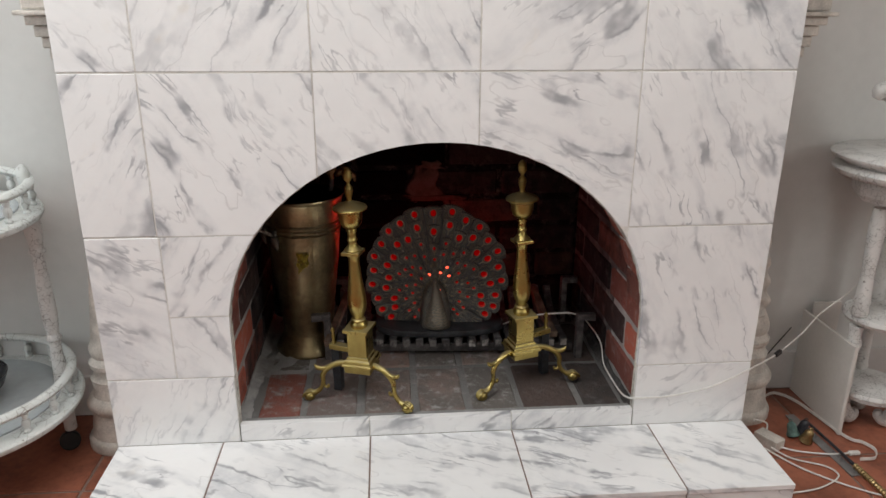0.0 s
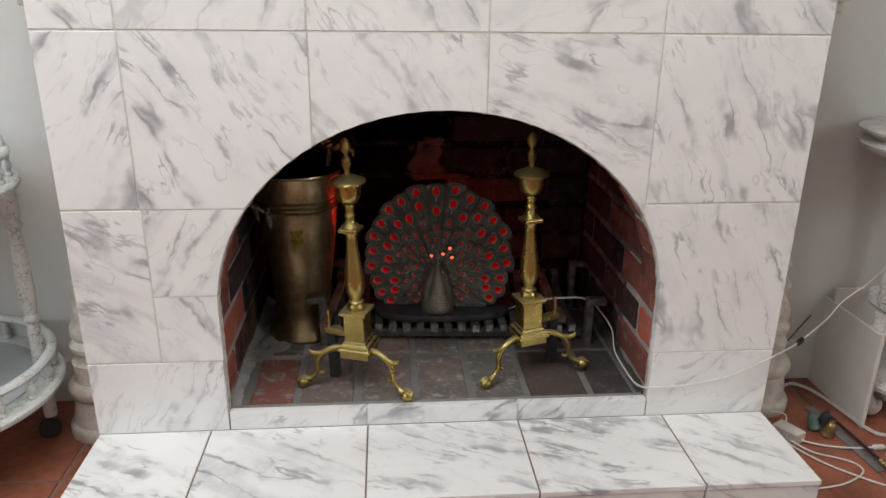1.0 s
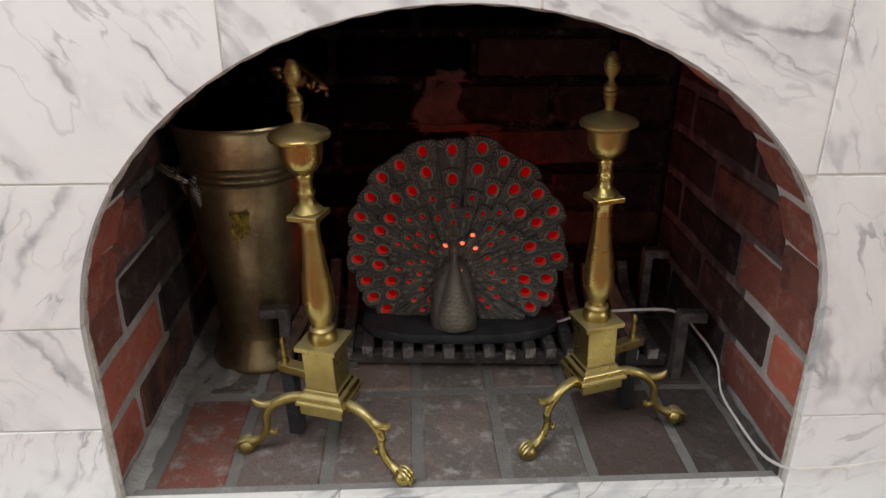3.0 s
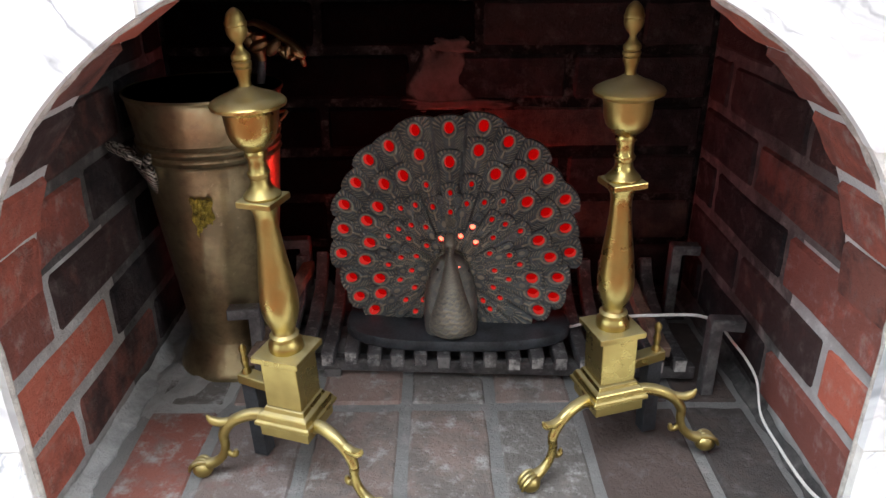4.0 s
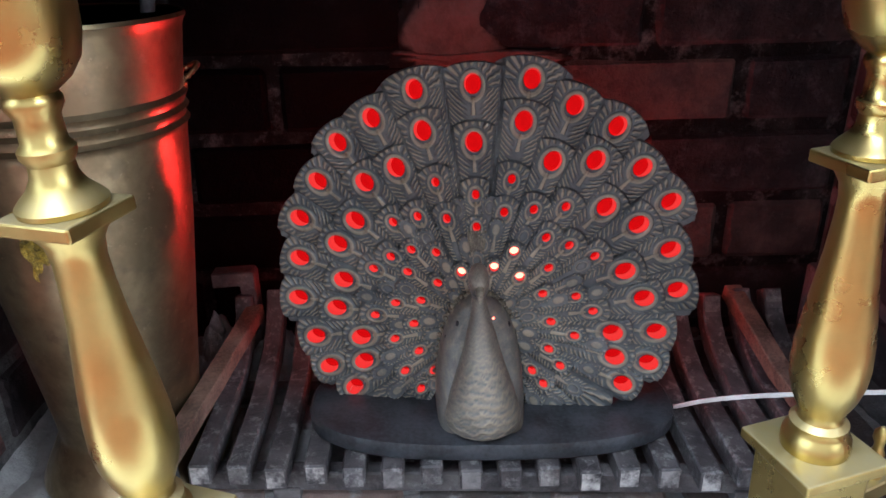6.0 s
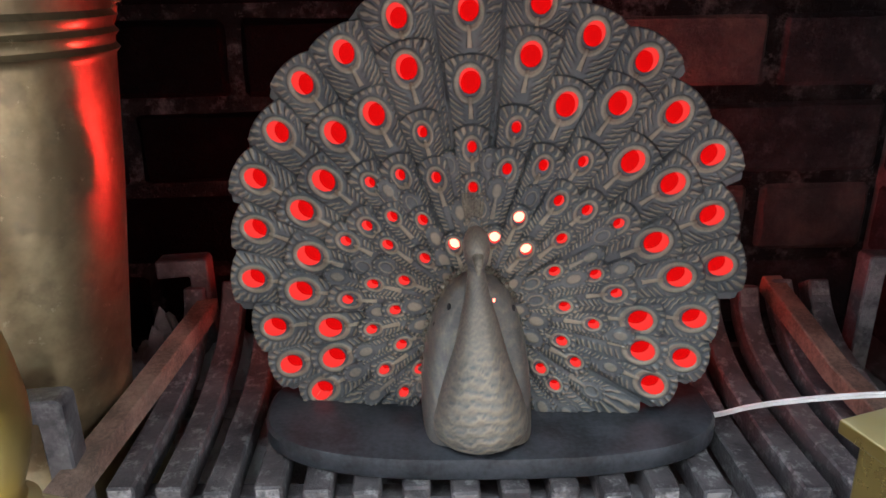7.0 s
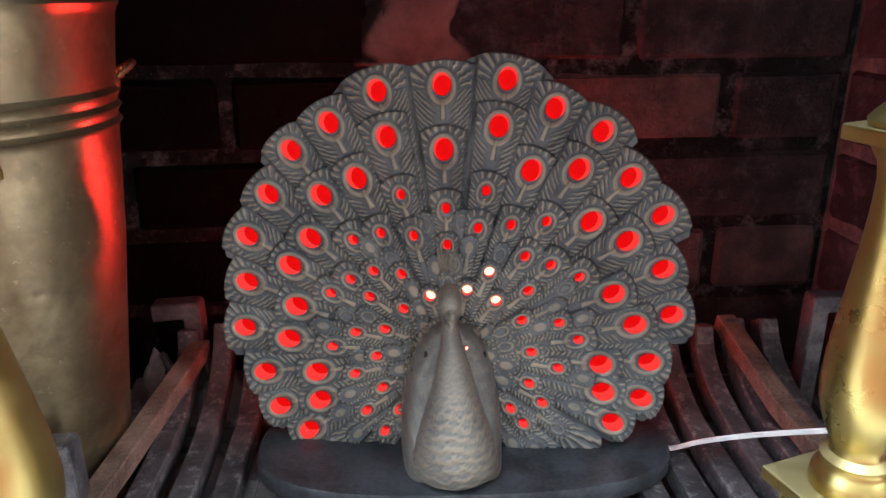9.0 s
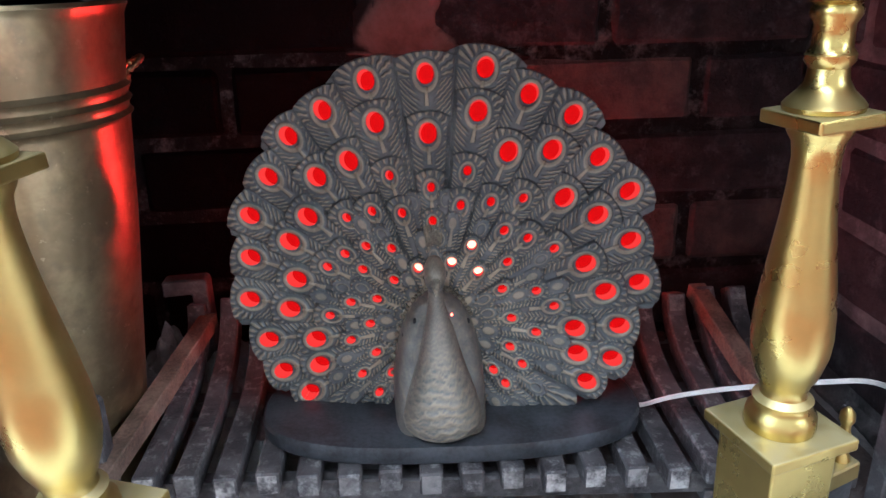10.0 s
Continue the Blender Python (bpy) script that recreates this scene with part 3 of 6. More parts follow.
wall("wall_north", (RX0 - 0.1, RY1, FLOOR), (RX1 + 0.1, RY1 + 0.1, RZ1), [((WX0 - 0.102, 0, FLOOR), (WX1 + 0.102, 0, 1.36))], "plain off-white plaster wall behind the fireplace")
wall("wall_south", (RX0 - 0.1, RY0 - 0.1, FLOOR), (RX1 + 0.1, RY0, RZ1), (), "plain off-white plaster wall")
wall("wall_west", (RX0 - 0.1, RY0, FLOOR), (RX0, RY1, RZ1), [((0, -1.80, 0.55), (0, -0.10, 2.0))], "off-white plaster wall with a window opening")
wall("wall_east", (RX1, RY0, FLOOR), (RX1 + 0.1, RY1, RZ1), [((0, -2.3, 0.9), (0, -1.0, 2.0))], "off-white plaster wall with a window opening")
wt = bmesh.new()
for x0, x1, y0, y1 in ((RX0, RX1, RY0, -1.45), (RX0, RX1, -0.25, RY1), (RX0, -1.45, -1.45, -0.25), (0.25, RX1, -1.45, -0.25)):
    box((x0, y0, RZ1), (x1, y1, RZ1 + 0.08), 0, wt)
tagged(part("ceiling", wt, M_WALL, None), "plain white ceiling with a rooflight opening", "ceiling", kind="structure")


def window(name, frames, pane, label):
    w = empty(name, label=label, category="window", kind="structure")
    for lo, hi in frames:
        part("window_frame", box(lo, hi, 0.004), M_TRIM, w)
    g = part("pane", box(*pane), M_WINDOW, w)
    g.visible_shadow = False
    return w


def wall_window(name, x0, x1, y0, y1, z0, z1, label):
    ym = (y0 + y1) / 2
    window(name, [((x0, y0 + 0.001, z0 + 0.001), (x1, y0 + 0.06, z1 - 0.001)), ((x0, y1 - 0.06, z0 + 0.001), (x1, y1 - 0.001, z1 - 0.001)), ((x0, y0 + 0.062, z0 + 0.001), (x1, y1 - 0.062, z0 + 0.06)),
                  ((x0, y0 + 0.062, z1 - 0.06), (x1, y1 - 0.062, z1 - 0.001)), ((x0 + 0.005, ym - 0.03, z0 + 0.062), (x1 - 0.005, ym + 0.03, z1 - 0.062))],
           (((x0 + x1) / 2 - 0.002, y0 + 0.061, z0 + 0.061), ((x0 + x1) / 2 + 0.002, y1 - 0.061, z1 - 0.061)), label)


wall_window("window_1", -2.09, -2.02, -1.80, -0.10, 0.55, 2.0, "white-framed window assumed in the plaster wall, out of view")
# unseen east window, added to go with the fill lamp
wall_window("window_3", 2.02, 2.09, -2.3, -1.0, 0.9, 2.0, "white-framed window assumed in the plaster wall, out of view")
window("window_2", [((-1.449, -1.4490, 2.31), (-1.39, -0.251, 2.37)), ((0.19, -1.4490, 2.31), (0.249, -0.251, 2.37)),
                    ((-1.388, -1.4490, 2.31), (0.188, -1.39, 2.37)), ((-1.388, -0.31, 2.31), (0.188, -0.251, 2.37))],
       ((-1.389, -1.3890, 2.335), (0.189, -0.311, 2.339)), "white-framed rooflight in the ceiling")
tagged(part("ground", box((-60, -60, FLOOR - 0.30), (60, 60, FLOOR - 0.05)), M_JOINT, None), "plain ground outside the room", "ground", kind="structure")

floor = tagged(part("floor", box((RX0 - 0.1, RY0 - 0.1, FLOOR - 0.05), (RX1 + 0.1, RY1 + 0.3, FLOOR - 0.003)), M_JOINT, None), "terracotta tiled floor with pale joints", "floor", kind="structure")
for x0, x1 in ((RX0, LEFT), (RIGHT, RX1)):
    tagged(part("baseboard", box((x0 + 0.001, RY1 - 0.012, FLOOR), (x1 - 0.001, RY1 - 0.0005, FLOOR + 0.11), 0.003), M_TRIM, None), "low painted baseboard along the plaster wall", "baseboard", kind="structure")

# ---- peacock lamp ----
ROOT = Vector((0.0095, 0.3643, 0.1787))
U = Vector((0.99222, -0.12449, 0.0))
W = Vector((0.01726, 0.13756, 0.99034))
N = U.cross(W)
if N.y > 0:
    N = -N
LAMP = empty("peacock_lamp", (0.018, 0.358, 0.087), label="dark bronze peacock-shaped lamp with red-lit holes, on the grate", category="lamp")


# (angle off the upright in degrees, distance from the root) of the pierced eyes, row by row
OUTER = [(-120.7, 0.1336), (-109.3, 0.1459), (-97.4, 0.1499), (-83.9, 0.1638), (-71.1, 0.1684), (-60.0, 0.1815), (-48.5, 0.1861), (-37.6, 0.1975), (-27.3, 0.1990), (-15.4, 0.2074), (-2.1, 0.2045),
         (10.9, 0.2121), (21.7, 0.2020), (32.6, 0.2030), (43.6, 0.1901), (54.8, 0.1908), (66.4, 0.1730), (78.5, 0.1704), (91.6, 0.1524), (102.9, 0.1516), (113.4, 0.1382)]
SECOND = [(-111.6, 0.1126), (-99.5, 0.1079), (-85.8, 0.1279), (-73.3, 0.1256), (-61.0, 0.1419), (-50.1, 0.1403), (-38.6, 0.1576), (-27.6, 0.1536), (-16.2, 0.1737), (-2.2, 0.1579),
          (11.1, 0.1782), (22.3, 0.1542), (33.0, 0.1713), (44.6, 0.1476), (55.3, 0.1592), (67.7, 0.1322), (79.4, 0.1419), (93.1, 0.1153), (103.7, 0.1215)]
RINGED = [(-17.0, 0.1300), (-2.1, 0.1145), (11.3, 0.1302), (-39.8, 0.1165), (-29.3, 0.1089), (-16.9, 0.0977), (11.2, 0.1017), (23.4, 0.1116), (33.9, 0.1266), (45.9, 0.1038), (56.7, 0.1151), (81.7, 0.0981), (71.4, 0.0866)]
SMALL_LEFT = [(-52.6, 0.0971), (-41.9, 0.0885), (-30.5, 0.0743), (-62.8, 0.1042), (-53.7, 0.0776), (-44.5, 0.0518), (-77.0, 0.0758), (-68.3, 0.0551), (-87.1, 0.0927), (-91.7, 0.0579), (-102.7, 0.0772), (-117.3, 0.0605),
              (-125.7, 0.0823), (-138.5, 0.0615), (-141.1, 0.0837)]
SMALL_RIGHT = [(-2.1, 0.0870), (35.1, 0.0961), (47.9, 0.0783), (61.3, 0.0613), (86.2, 0.0618), (96.0, 0.0829), (109.6, 0.0643), (117.8, 0.0803), (132.5, 0.0631), (134.2, 0.0794)]
HOT = [(-18.5, 0.0502), (12.9, 0.0541), (23.2, 0.0730), (37.2, 0.0562)]
BULB_AT = (0.0105, 0.0490)


def feathers():
    """Rows from the rim inwards: (angle, half width in degrees, eye distance, tip distance, hole half width, hole half height, row)."""
    out = []
    ang = [a for a, _ in OUTER]
    gaps = [(b - a) / 2 for a, b in zip(ang, ang[1:])]
    for a in (-131.5, -143.0, 125.5, 137.0, 148.0):
        out.append((a, 6.0, 0.105, 0.148 - abs(a) * 0.00005, 0, 0, 0))
    for k, (a, r) in enumerate(OUTER):
        half = max(gaps[max(k - 1, 0)], gaps[min(k, len(gaps) - 1)]) + 0.15
        out.append((a, half, r, r + 0.0178, 0.0069, 0.0083, 0))
    for a, r in SECOND:
        out.append((a, 6.1, r, r + 0.0178, 0.0072, 0.0085, 1))
    level = lambda r: 2 + max(0.0, 0.132 - r) / 0.030
    eyes = [(a, r, 0.0033, 0.0040) for a, r in RINGED + SMALL_LEFT + SMALL_RIGHT]
    for a, r, ha, hb in eyes:
        out.append((a, 5.9 + 0.9 * max(0.0, 0.09 - r) / 0.04, r, r + (0.0150 if r > 0.09 else 0.0105), ha, hb, level(r)))
    for a, r in HOT:
        out.append((a, math.degrees(math.atan2(0.0080, r)), r, r + 0.009, 0.0038, 0.0041, 6))
    # blind feathers where the carver left the eye unpierced
    rnd = random.Random(4)
    taken = [(r * math.sin(radians(a)), r * math.cos(radians(a))) for a, r in RINGED + SMALL_LEFT + SMALL_RIGHT + HOT + SECOND]
    for ring, r0 in enumerate((0.104, 0.088, 0.073, 0.058, 0.044, 0.031)):
        count = 22 if r0 > 0.05 else 16
        for k in range(count):
            a = -146 + 292 * (k + 0.5 * (ring % 2)) / (count - 0.5) + rnd.uniform(-1.5, 1.5)
            r = r0 + rnd.uniform(-0.002, 0.002)
            u, w = r * math.sin(radians(a)), r * math.cos(radians(a))
            if all(math.hypot(u - p, w - q) > 0.0125 for p, q in taken):
                taken.append((u, w))
                out.append((a, math.degrees(math.atan2(0.0068, r)), r, r + 0.0095, 0, 0, level(r) - 0.05))
    return sorted(out, key=lambda f: f[6])


def rim(a):
    """How far the scalloped outline lies from the root at the angles a."""
    out = np.zeros_like(a)
    for af, half, re, rt, *_ in (f for f in feathers() if f[6] == 0):
        d = np.abs(a - af) / half
        out = np.maximum(out, np.where(d < 1.25, rt - 0.0052 * np.abs(d) ** 2.2, 0))
    return out


def smoothstep(x, lo, hi):
    t = np.clip((x - lo) / (hi - lo), 0, 1)
    return t * t * (3 - 2 * t)


def fan_mesh(cell=0.00062):
    us, ws = np.arange(-0.200, 0.2001, cell), np.arange(-0.083, 0.2301, cell)
    u, w = np.meshgrid(us, ws, indexing="ij")
    nu, nw = u.shape
    r, a = np.hypot(u, w), np.degrees(np.arctan2(u, w))
    h = np.zeros_like(r)
    wear_shade = np.zeros_like(r)
    hole = np.full_like(r, 99.0)
    hid = np.full(r.shape, -1)
    fs = feathers()
    for i, (af, half, re, rt, ha, hb, row) in enumerate(fs):
        ca, sa = math.cos(radians(af)), math.sin(radians(af))
        along, xi = u * sa + w * ca - re, u * ca - w * sa
        dlt = (a - af) / half
        width = np.maximum(r * math.tan(radians(half)), 1e-4)
        inside = (np.abs(dlt) < 1) & (along + re < rt - (0.0052 if row == 0 else 0.005) * np.abs(dlt) ** 2.2)
        dome = 0.0013 * np.sqrt(np.clip(1 - dlt ** 2, 0, 1))
        ga, gb = (ha, hb) if ha else (0.0028, 0.0042)
        q = np.hypot(xi / ga, along / gb)
        rim_u, rim_w, drop = (0.0027, 0.0037, 0.0018) if ha > 0.005 else ((0.0030, 0.0046, 0.0016) if ha and row < 3.4 else (0.0016, 0.0026, 0.0012))
        q2 = np.hypot(xi / (ga + rim_u), (along + drop) / (gb + rim_w))
        pitch = 0.0040 if row < 2 else 0.0029
        lines = np.where(along > -0.004, np.arctan2(xi, along + 0.005) * (24 if row < 2 else 20), 2 * math.pi * (along - np.abs(xi) * 0.30 - 24 * xi ** 2) / pitch)
        barb = np.clip(0.52 + 0.62 * np.cos(lines + 0.5 * np.sin(u * 900 + w * 700)), 0, 1)
        reach = smoothstep(q2, 1.16, 1.42) * smoothstep(1 - np.abs(dlt), 0.04, 0.14)
        reach = reach * np.where(along > -0.004, 1.0, smoothstep(np.abs(dlt), 0.16, 0.46))
        edge = smoothstep(rt - (along + re) - (0.0052 if row == 0 else 0.005) * np.abs(dlt) ** 2.2, 0.0, 0.0012)
        barb = barb * reach * edge
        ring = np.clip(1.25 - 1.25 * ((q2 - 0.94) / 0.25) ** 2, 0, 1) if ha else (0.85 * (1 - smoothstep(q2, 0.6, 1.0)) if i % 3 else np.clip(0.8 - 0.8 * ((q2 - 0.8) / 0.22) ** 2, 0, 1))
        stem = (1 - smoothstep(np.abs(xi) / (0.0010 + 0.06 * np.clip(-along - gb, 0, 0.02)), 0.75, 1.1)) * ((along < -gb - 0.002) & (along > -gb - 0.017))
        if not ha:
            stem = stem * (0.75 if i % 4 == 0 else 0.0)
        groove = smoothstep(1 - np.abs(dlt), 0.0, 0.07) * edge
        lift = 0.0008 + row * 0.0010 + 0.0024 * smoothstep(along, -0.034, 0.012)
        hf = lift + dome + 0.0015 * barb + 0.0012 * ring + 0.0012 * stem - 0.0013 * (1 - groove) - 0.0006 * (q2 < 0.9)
        # tan rub on ridges; groove shade put into colour, extra tan near the root
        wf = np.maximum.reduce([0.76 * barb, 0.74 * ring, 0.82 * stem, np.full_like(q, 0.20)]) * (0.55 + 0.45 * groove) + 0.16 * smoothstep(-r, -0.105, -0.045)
        h = np.where(inside, hf, h)
        wear_shade = np.where(inside, wf, wear_shade)
        if ha:
            hole = np.where(inside, q, hole)
            hid = np.where(inside, i, hid)
        else:
            hole = np.where(inside, 99.0, hole)
            hid = np.where(inside, -1, hid)
    # keep cells whose middle lies inside the outline and outside the holes
    mid = lambda g: (g[:-1, :-1] + g[1:, :-1] + g[:-1, 1:] + g[1:, 1:]) / 4
    um, wm = mid(u), mid(w)
    rm, am = np.hypot(um, wm), np.degrees(np.arctan2(um, wm))
    keep = (rm < rim(am)) & (wm > -0.0765) & ((rm > 0.004))
    hm = np.full(rm.shape, 99.0)
    hidm = hid[:-1, :-1]
    for i, (af, half, re, rt, ha, hb, row) in enumerate(fs):
        if ha:
            ca, sa = math.cos(radians(af)), math.sin(radians(af))
            sel = hidm == i
            q = np.hypot((um * ca - wm * sa) / ha, (um * sa + wm * ca - re) / hb)
            hm = np.where(sel, q, hm)
    keep &= hm > 1
    ii, jj = np.nonzero(keep)
    idx = lambda i, j: i * nw + j
    quads = np.stack([idx(ii, jj), idx(ii + 1, jj), idx(ii + 1, jj + 1), idx(ii, jj + 1)], 1)
    # bring the steps of the grid onto the true edges
    uf, wf_ = u.ravel().copy(), w.ravel().copy()
    count = np.bincount(quads.ravel(), minlength=nu * nw)
    edge_v = (count > 0) & (count < 4)
    hf_, holef, hidf, rf, af_ = h.ravel(), hole.ravel(), hid.ravel(), r.ravel(), a.ravel()
    for i, (af, half, re, rt, ha, hb, row) in enumerate(fs):
        if not ha:
            continue
        sel = np.nonzero(edge_v & (hidf == i) & (holef > 0.55) & (holef < 1.7))[0]
        ca, sa = math.cos(radians(af)), math.sin(radians(af))
        xi, al = (uf[sel] * ca - wf_[sel] * sa), (uf[sel] * sa + wf_[sel] * ca - re)
        q = np.hypot(xi / ha, al / hb)
        xi, al = xi / q, al / q + re
        uf[sel], wf_[sel] = xi * ca + al * sa, al * ca - xi * sa
    sel = np.nonzero(edge_v & (np.abs(rf - rim(af_)) < 2.2 * cell) & (wf_ > -0.0755))[0]
    scale = rim(af_[sel]) / rf[sel]
    uf[sel], wf_[sel] = uf[sel] * scale, wf_[sel] * scale
    # a shallow dish, and the back side
    dish = 0.10 * (uf ** 2 + (wf_ - 0.06) ** 2)
    used = np.nonzero(count)[0]
    remap = np.full(nu * nw, -1)
    remap[used] = np.arange(len(used))
    quads = remap[quads]
    e = np.concatenate([quads[:, [0, 1]], quads[:, [1, 2]], quads[:, [2, 3]], quads[:, [3, 0]]])
    key = np.sort(e, 1)
    _, first, n = np.unique(key[:, 0].astype(np.int64) * len(used) + key[:, 1], return_index=True, return_counts=True)
    rimedge = e[first[n == 1]]
    bv = np.unique(rimedge)
    back = np.full(len(used), -1)
    back[bv] = len(used) + np.arange(len(bv))
    skirt = np.stack([rimedge[:, 1], rimedge[:, 0], back[rimedge[:, 0]], back[rimedge[:, 1]]], 1)
    fu, fw, fh = uf[used], wf_[used], hf_[used] - dish[used]
    co = np.outer(fu, U) + np.outer(fw, W) + np.outer(fh, N) + np.array(ROOT)
    # the eyes are bored towards the bulb, so their outer walls show as crescents from the camera
    bored = (hidf[used][bv] >= 0) & (np.abs(rf - rim(af_))[used][bv] > 3 * cell) & (np.abs(holef[used][bv] - 1) < 0.6)
    du, dw = BULB_AT[0] - fu[bv], BULB_AT[1] - fw[bv]
    pull = np.where(bored, 0.0016 * np.clip(np.hypot(du, dw) / 0.10, 0, 1) / np.maximum(np.hypot(du, dw), 1e-6), 0)
    shaft = np.array([0.02 if f[6] < 2 else (0.0068 if f[6] == 6 else 0.0085) for f in fs])[hidf[used][bv]]
    cb = np.outer(fu[bv] + du * pull, U) + np.outer(fw[bv] + dw * pull, W) + np.outer(np.where(bored, np.maximum(-0.0085, hf_[used][bv] - shaft), -0.0065) - dish[used][bv], N) + np.array(ROOT)
    verts = np.concatenate([co, cb])
    faces = np.concatenate([quads, skirt])
    me = bpy.data.meshes.new("tail_fan")
    me.vertices.add(len(verts))
    me.vertices.foreach_set("co", verts.ravel())
    me.loops.add(faces.size)
    me.loops.foreach_set("vertex_index", faces.ravel())
    me.polygons.add(len(faces))
    me.polygons.foreach_set("loop_start", np.arange(0, faces.size, 4))
    me.polygons.foreach_set("use_smooth", np.concatenate([np.ones(len(quads), bool), np.zeros(len(skirt), bool)]))
    at = me.attributes.new("wear_shade", "FLOAT", "POINT")
    at.data.foreach_set("value", np.concatenate([wear_shade.ravel()[used], np.full(len(bv), 0.75)]))
    # walls of the holes get the emissive red that imitates bulb light
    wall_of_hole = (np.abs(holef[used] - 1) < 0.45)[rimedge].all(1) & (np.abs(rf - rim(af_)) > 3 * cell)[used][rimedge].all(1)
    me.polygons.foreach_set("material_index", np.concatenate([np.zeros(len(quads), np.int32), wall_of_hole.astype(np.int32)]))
    me.update(calc_edges=True)
    me.validate()
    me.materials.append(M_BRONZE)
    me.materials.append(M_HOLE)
    return me


tail = attach(new("tail_fan", fan_mesh()), LAMP)
tagged(tail, "carved bronze fan of feathers pierced with oval holes")


def plane_point(u, w, n):
    return ROOT + U * u + W * w + N * n


def flat_disc(radius, depth, thick, hole, n=160):
    """The red liner behind the fan: follows its outline a little inside, with a round gap for the bulb."""
    bm = bmesh.new()
    rings = []
    for off, rr in ((depth, 1), (depth, 0), (depth - thick, 0), (depth - thick, 1)):
        ring = []
        for i in range(n):
            a = -180 + 360 * i / n
            if rr:
                r = float(rim(np.array([a]))[0]) if abs(a) < 148 else 0.10
                r = max(0.075, r - 0.006)
                u, w = r * math.sin(radians(a)), max(-0.0765, r * math.cos(radians(a)))
            else:
                u, w = 0.0105 + hole * math.sin(radians(a)), 0.0475 + hole * math.cos(radians(a))
            ring.append(bm.verts.new(plane_point(u, w, off - 0.10 * (u * u + (w - 0.06) ** 2))))
        rings.append(ring)
    for k in range(4):
        x, y = rings[k], rings[(k + 1) % 4]
        for i in range(n):
            bm.faces.new((x[i], x[(i + 1) % n], y[(i + 1) % n], y[i]))
    return bm


part("red_liner", flat_disc(0, -0.0098, 0.0015, 0.0330), M_RED, LAMP, "red translucent liner lit from within")
bulb = bmesh.new()
# bulb stretched sideways so the bright holes look filled from the camera
bmesh.ops.create_uvsphere(bulb, u_segments=28, v_segments=18, radius=0.0320, matrix=Matrix.Translation(plane_point(0.0105, 0.0450, -0.036)) @ Matrix.Diagonal((1.35, 1.0, 1.30, 1)))
part("bulb", bulb, M_BULB, LAMP, "glowing bulb behind the head, widened to fill the bright holes", True)
# red glow set near the rear wall; its stem, cup and bulb are added, unseen
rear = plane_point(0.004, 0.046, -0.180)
holder = part("bulb_stem", sweep(smooth_line([(0.020, 0.415, 0.103, 0.005), (0.020, 0.470, 0.112, 0.005), (0.020, rear.y - 0.008, 0.140, 0.005), (rear.x, rear.y, rear.z - 0.028, 0.005)], 6), 10), M_BLACK, LAMP, "added bent black stem, unseen behind the fan", True)
# added cup blocks the red glow from falling on the grate
part("bulb_cup", lathe([(0.004, -0.030), (0.020, -0.028), (0.032, -0.013), (0.0345, -0.006), (0.032, -0.0075), (0.020, -0.0245), (0.004, -0.0265)], 28, tuple(rear)), M_BLACK, holder, "added shallow black cup that keeps the glow off the grate", True)
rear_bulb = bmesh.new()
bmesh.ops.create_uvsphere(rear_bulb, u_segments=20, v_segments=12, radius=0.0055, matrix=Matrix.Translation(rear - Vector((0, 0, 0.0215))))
part("rear_bulb", rear_bulb, M_BULB, holder, "added glowing bead below the rear light, unseen", True)
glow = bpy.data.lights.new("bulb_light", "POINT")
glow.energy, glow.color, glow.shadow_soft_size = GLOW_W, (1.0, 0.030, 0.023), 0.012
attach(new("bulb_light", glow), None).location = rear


def board():
    bm = bmesh.new()
    n = 72
    rings = []
    for z, s in ((0.0872, 0.985), (0.0890, 1.0), (0.1000, 1.0), (0.1025, 0.985), (0.1030, 0.95)):
        ring = []
        for i in range(n):
            t = 2 * math.pi * i / n
            c, s_ = math.cos(t), math.sin(t)
            e = 2 / 2.7
            x = 0.164 * s * math.copysign(abs(c) ** e, c)
            y = 0.070 * s * math.copysign(abs(s_) ** e, s_)
            ring.append(bm.verts.new((0.018 + x, 0.358 + y - 0.03 * x, z)))
        rings.append(ring)
    for a, b in zip(rings, rings[1:]):
        for i in range(n):
            bm.faces.new((a[i], a[(i + 1) % n], b[(i + 1) % n], b[i]))
    bm.faces.new(rings[0][::-1])
    bm.faces.new(rings[-1])
    return bm


part("base_board", board(), M_BLACK_WOOD, LAMP, "black oval wooden base", True)


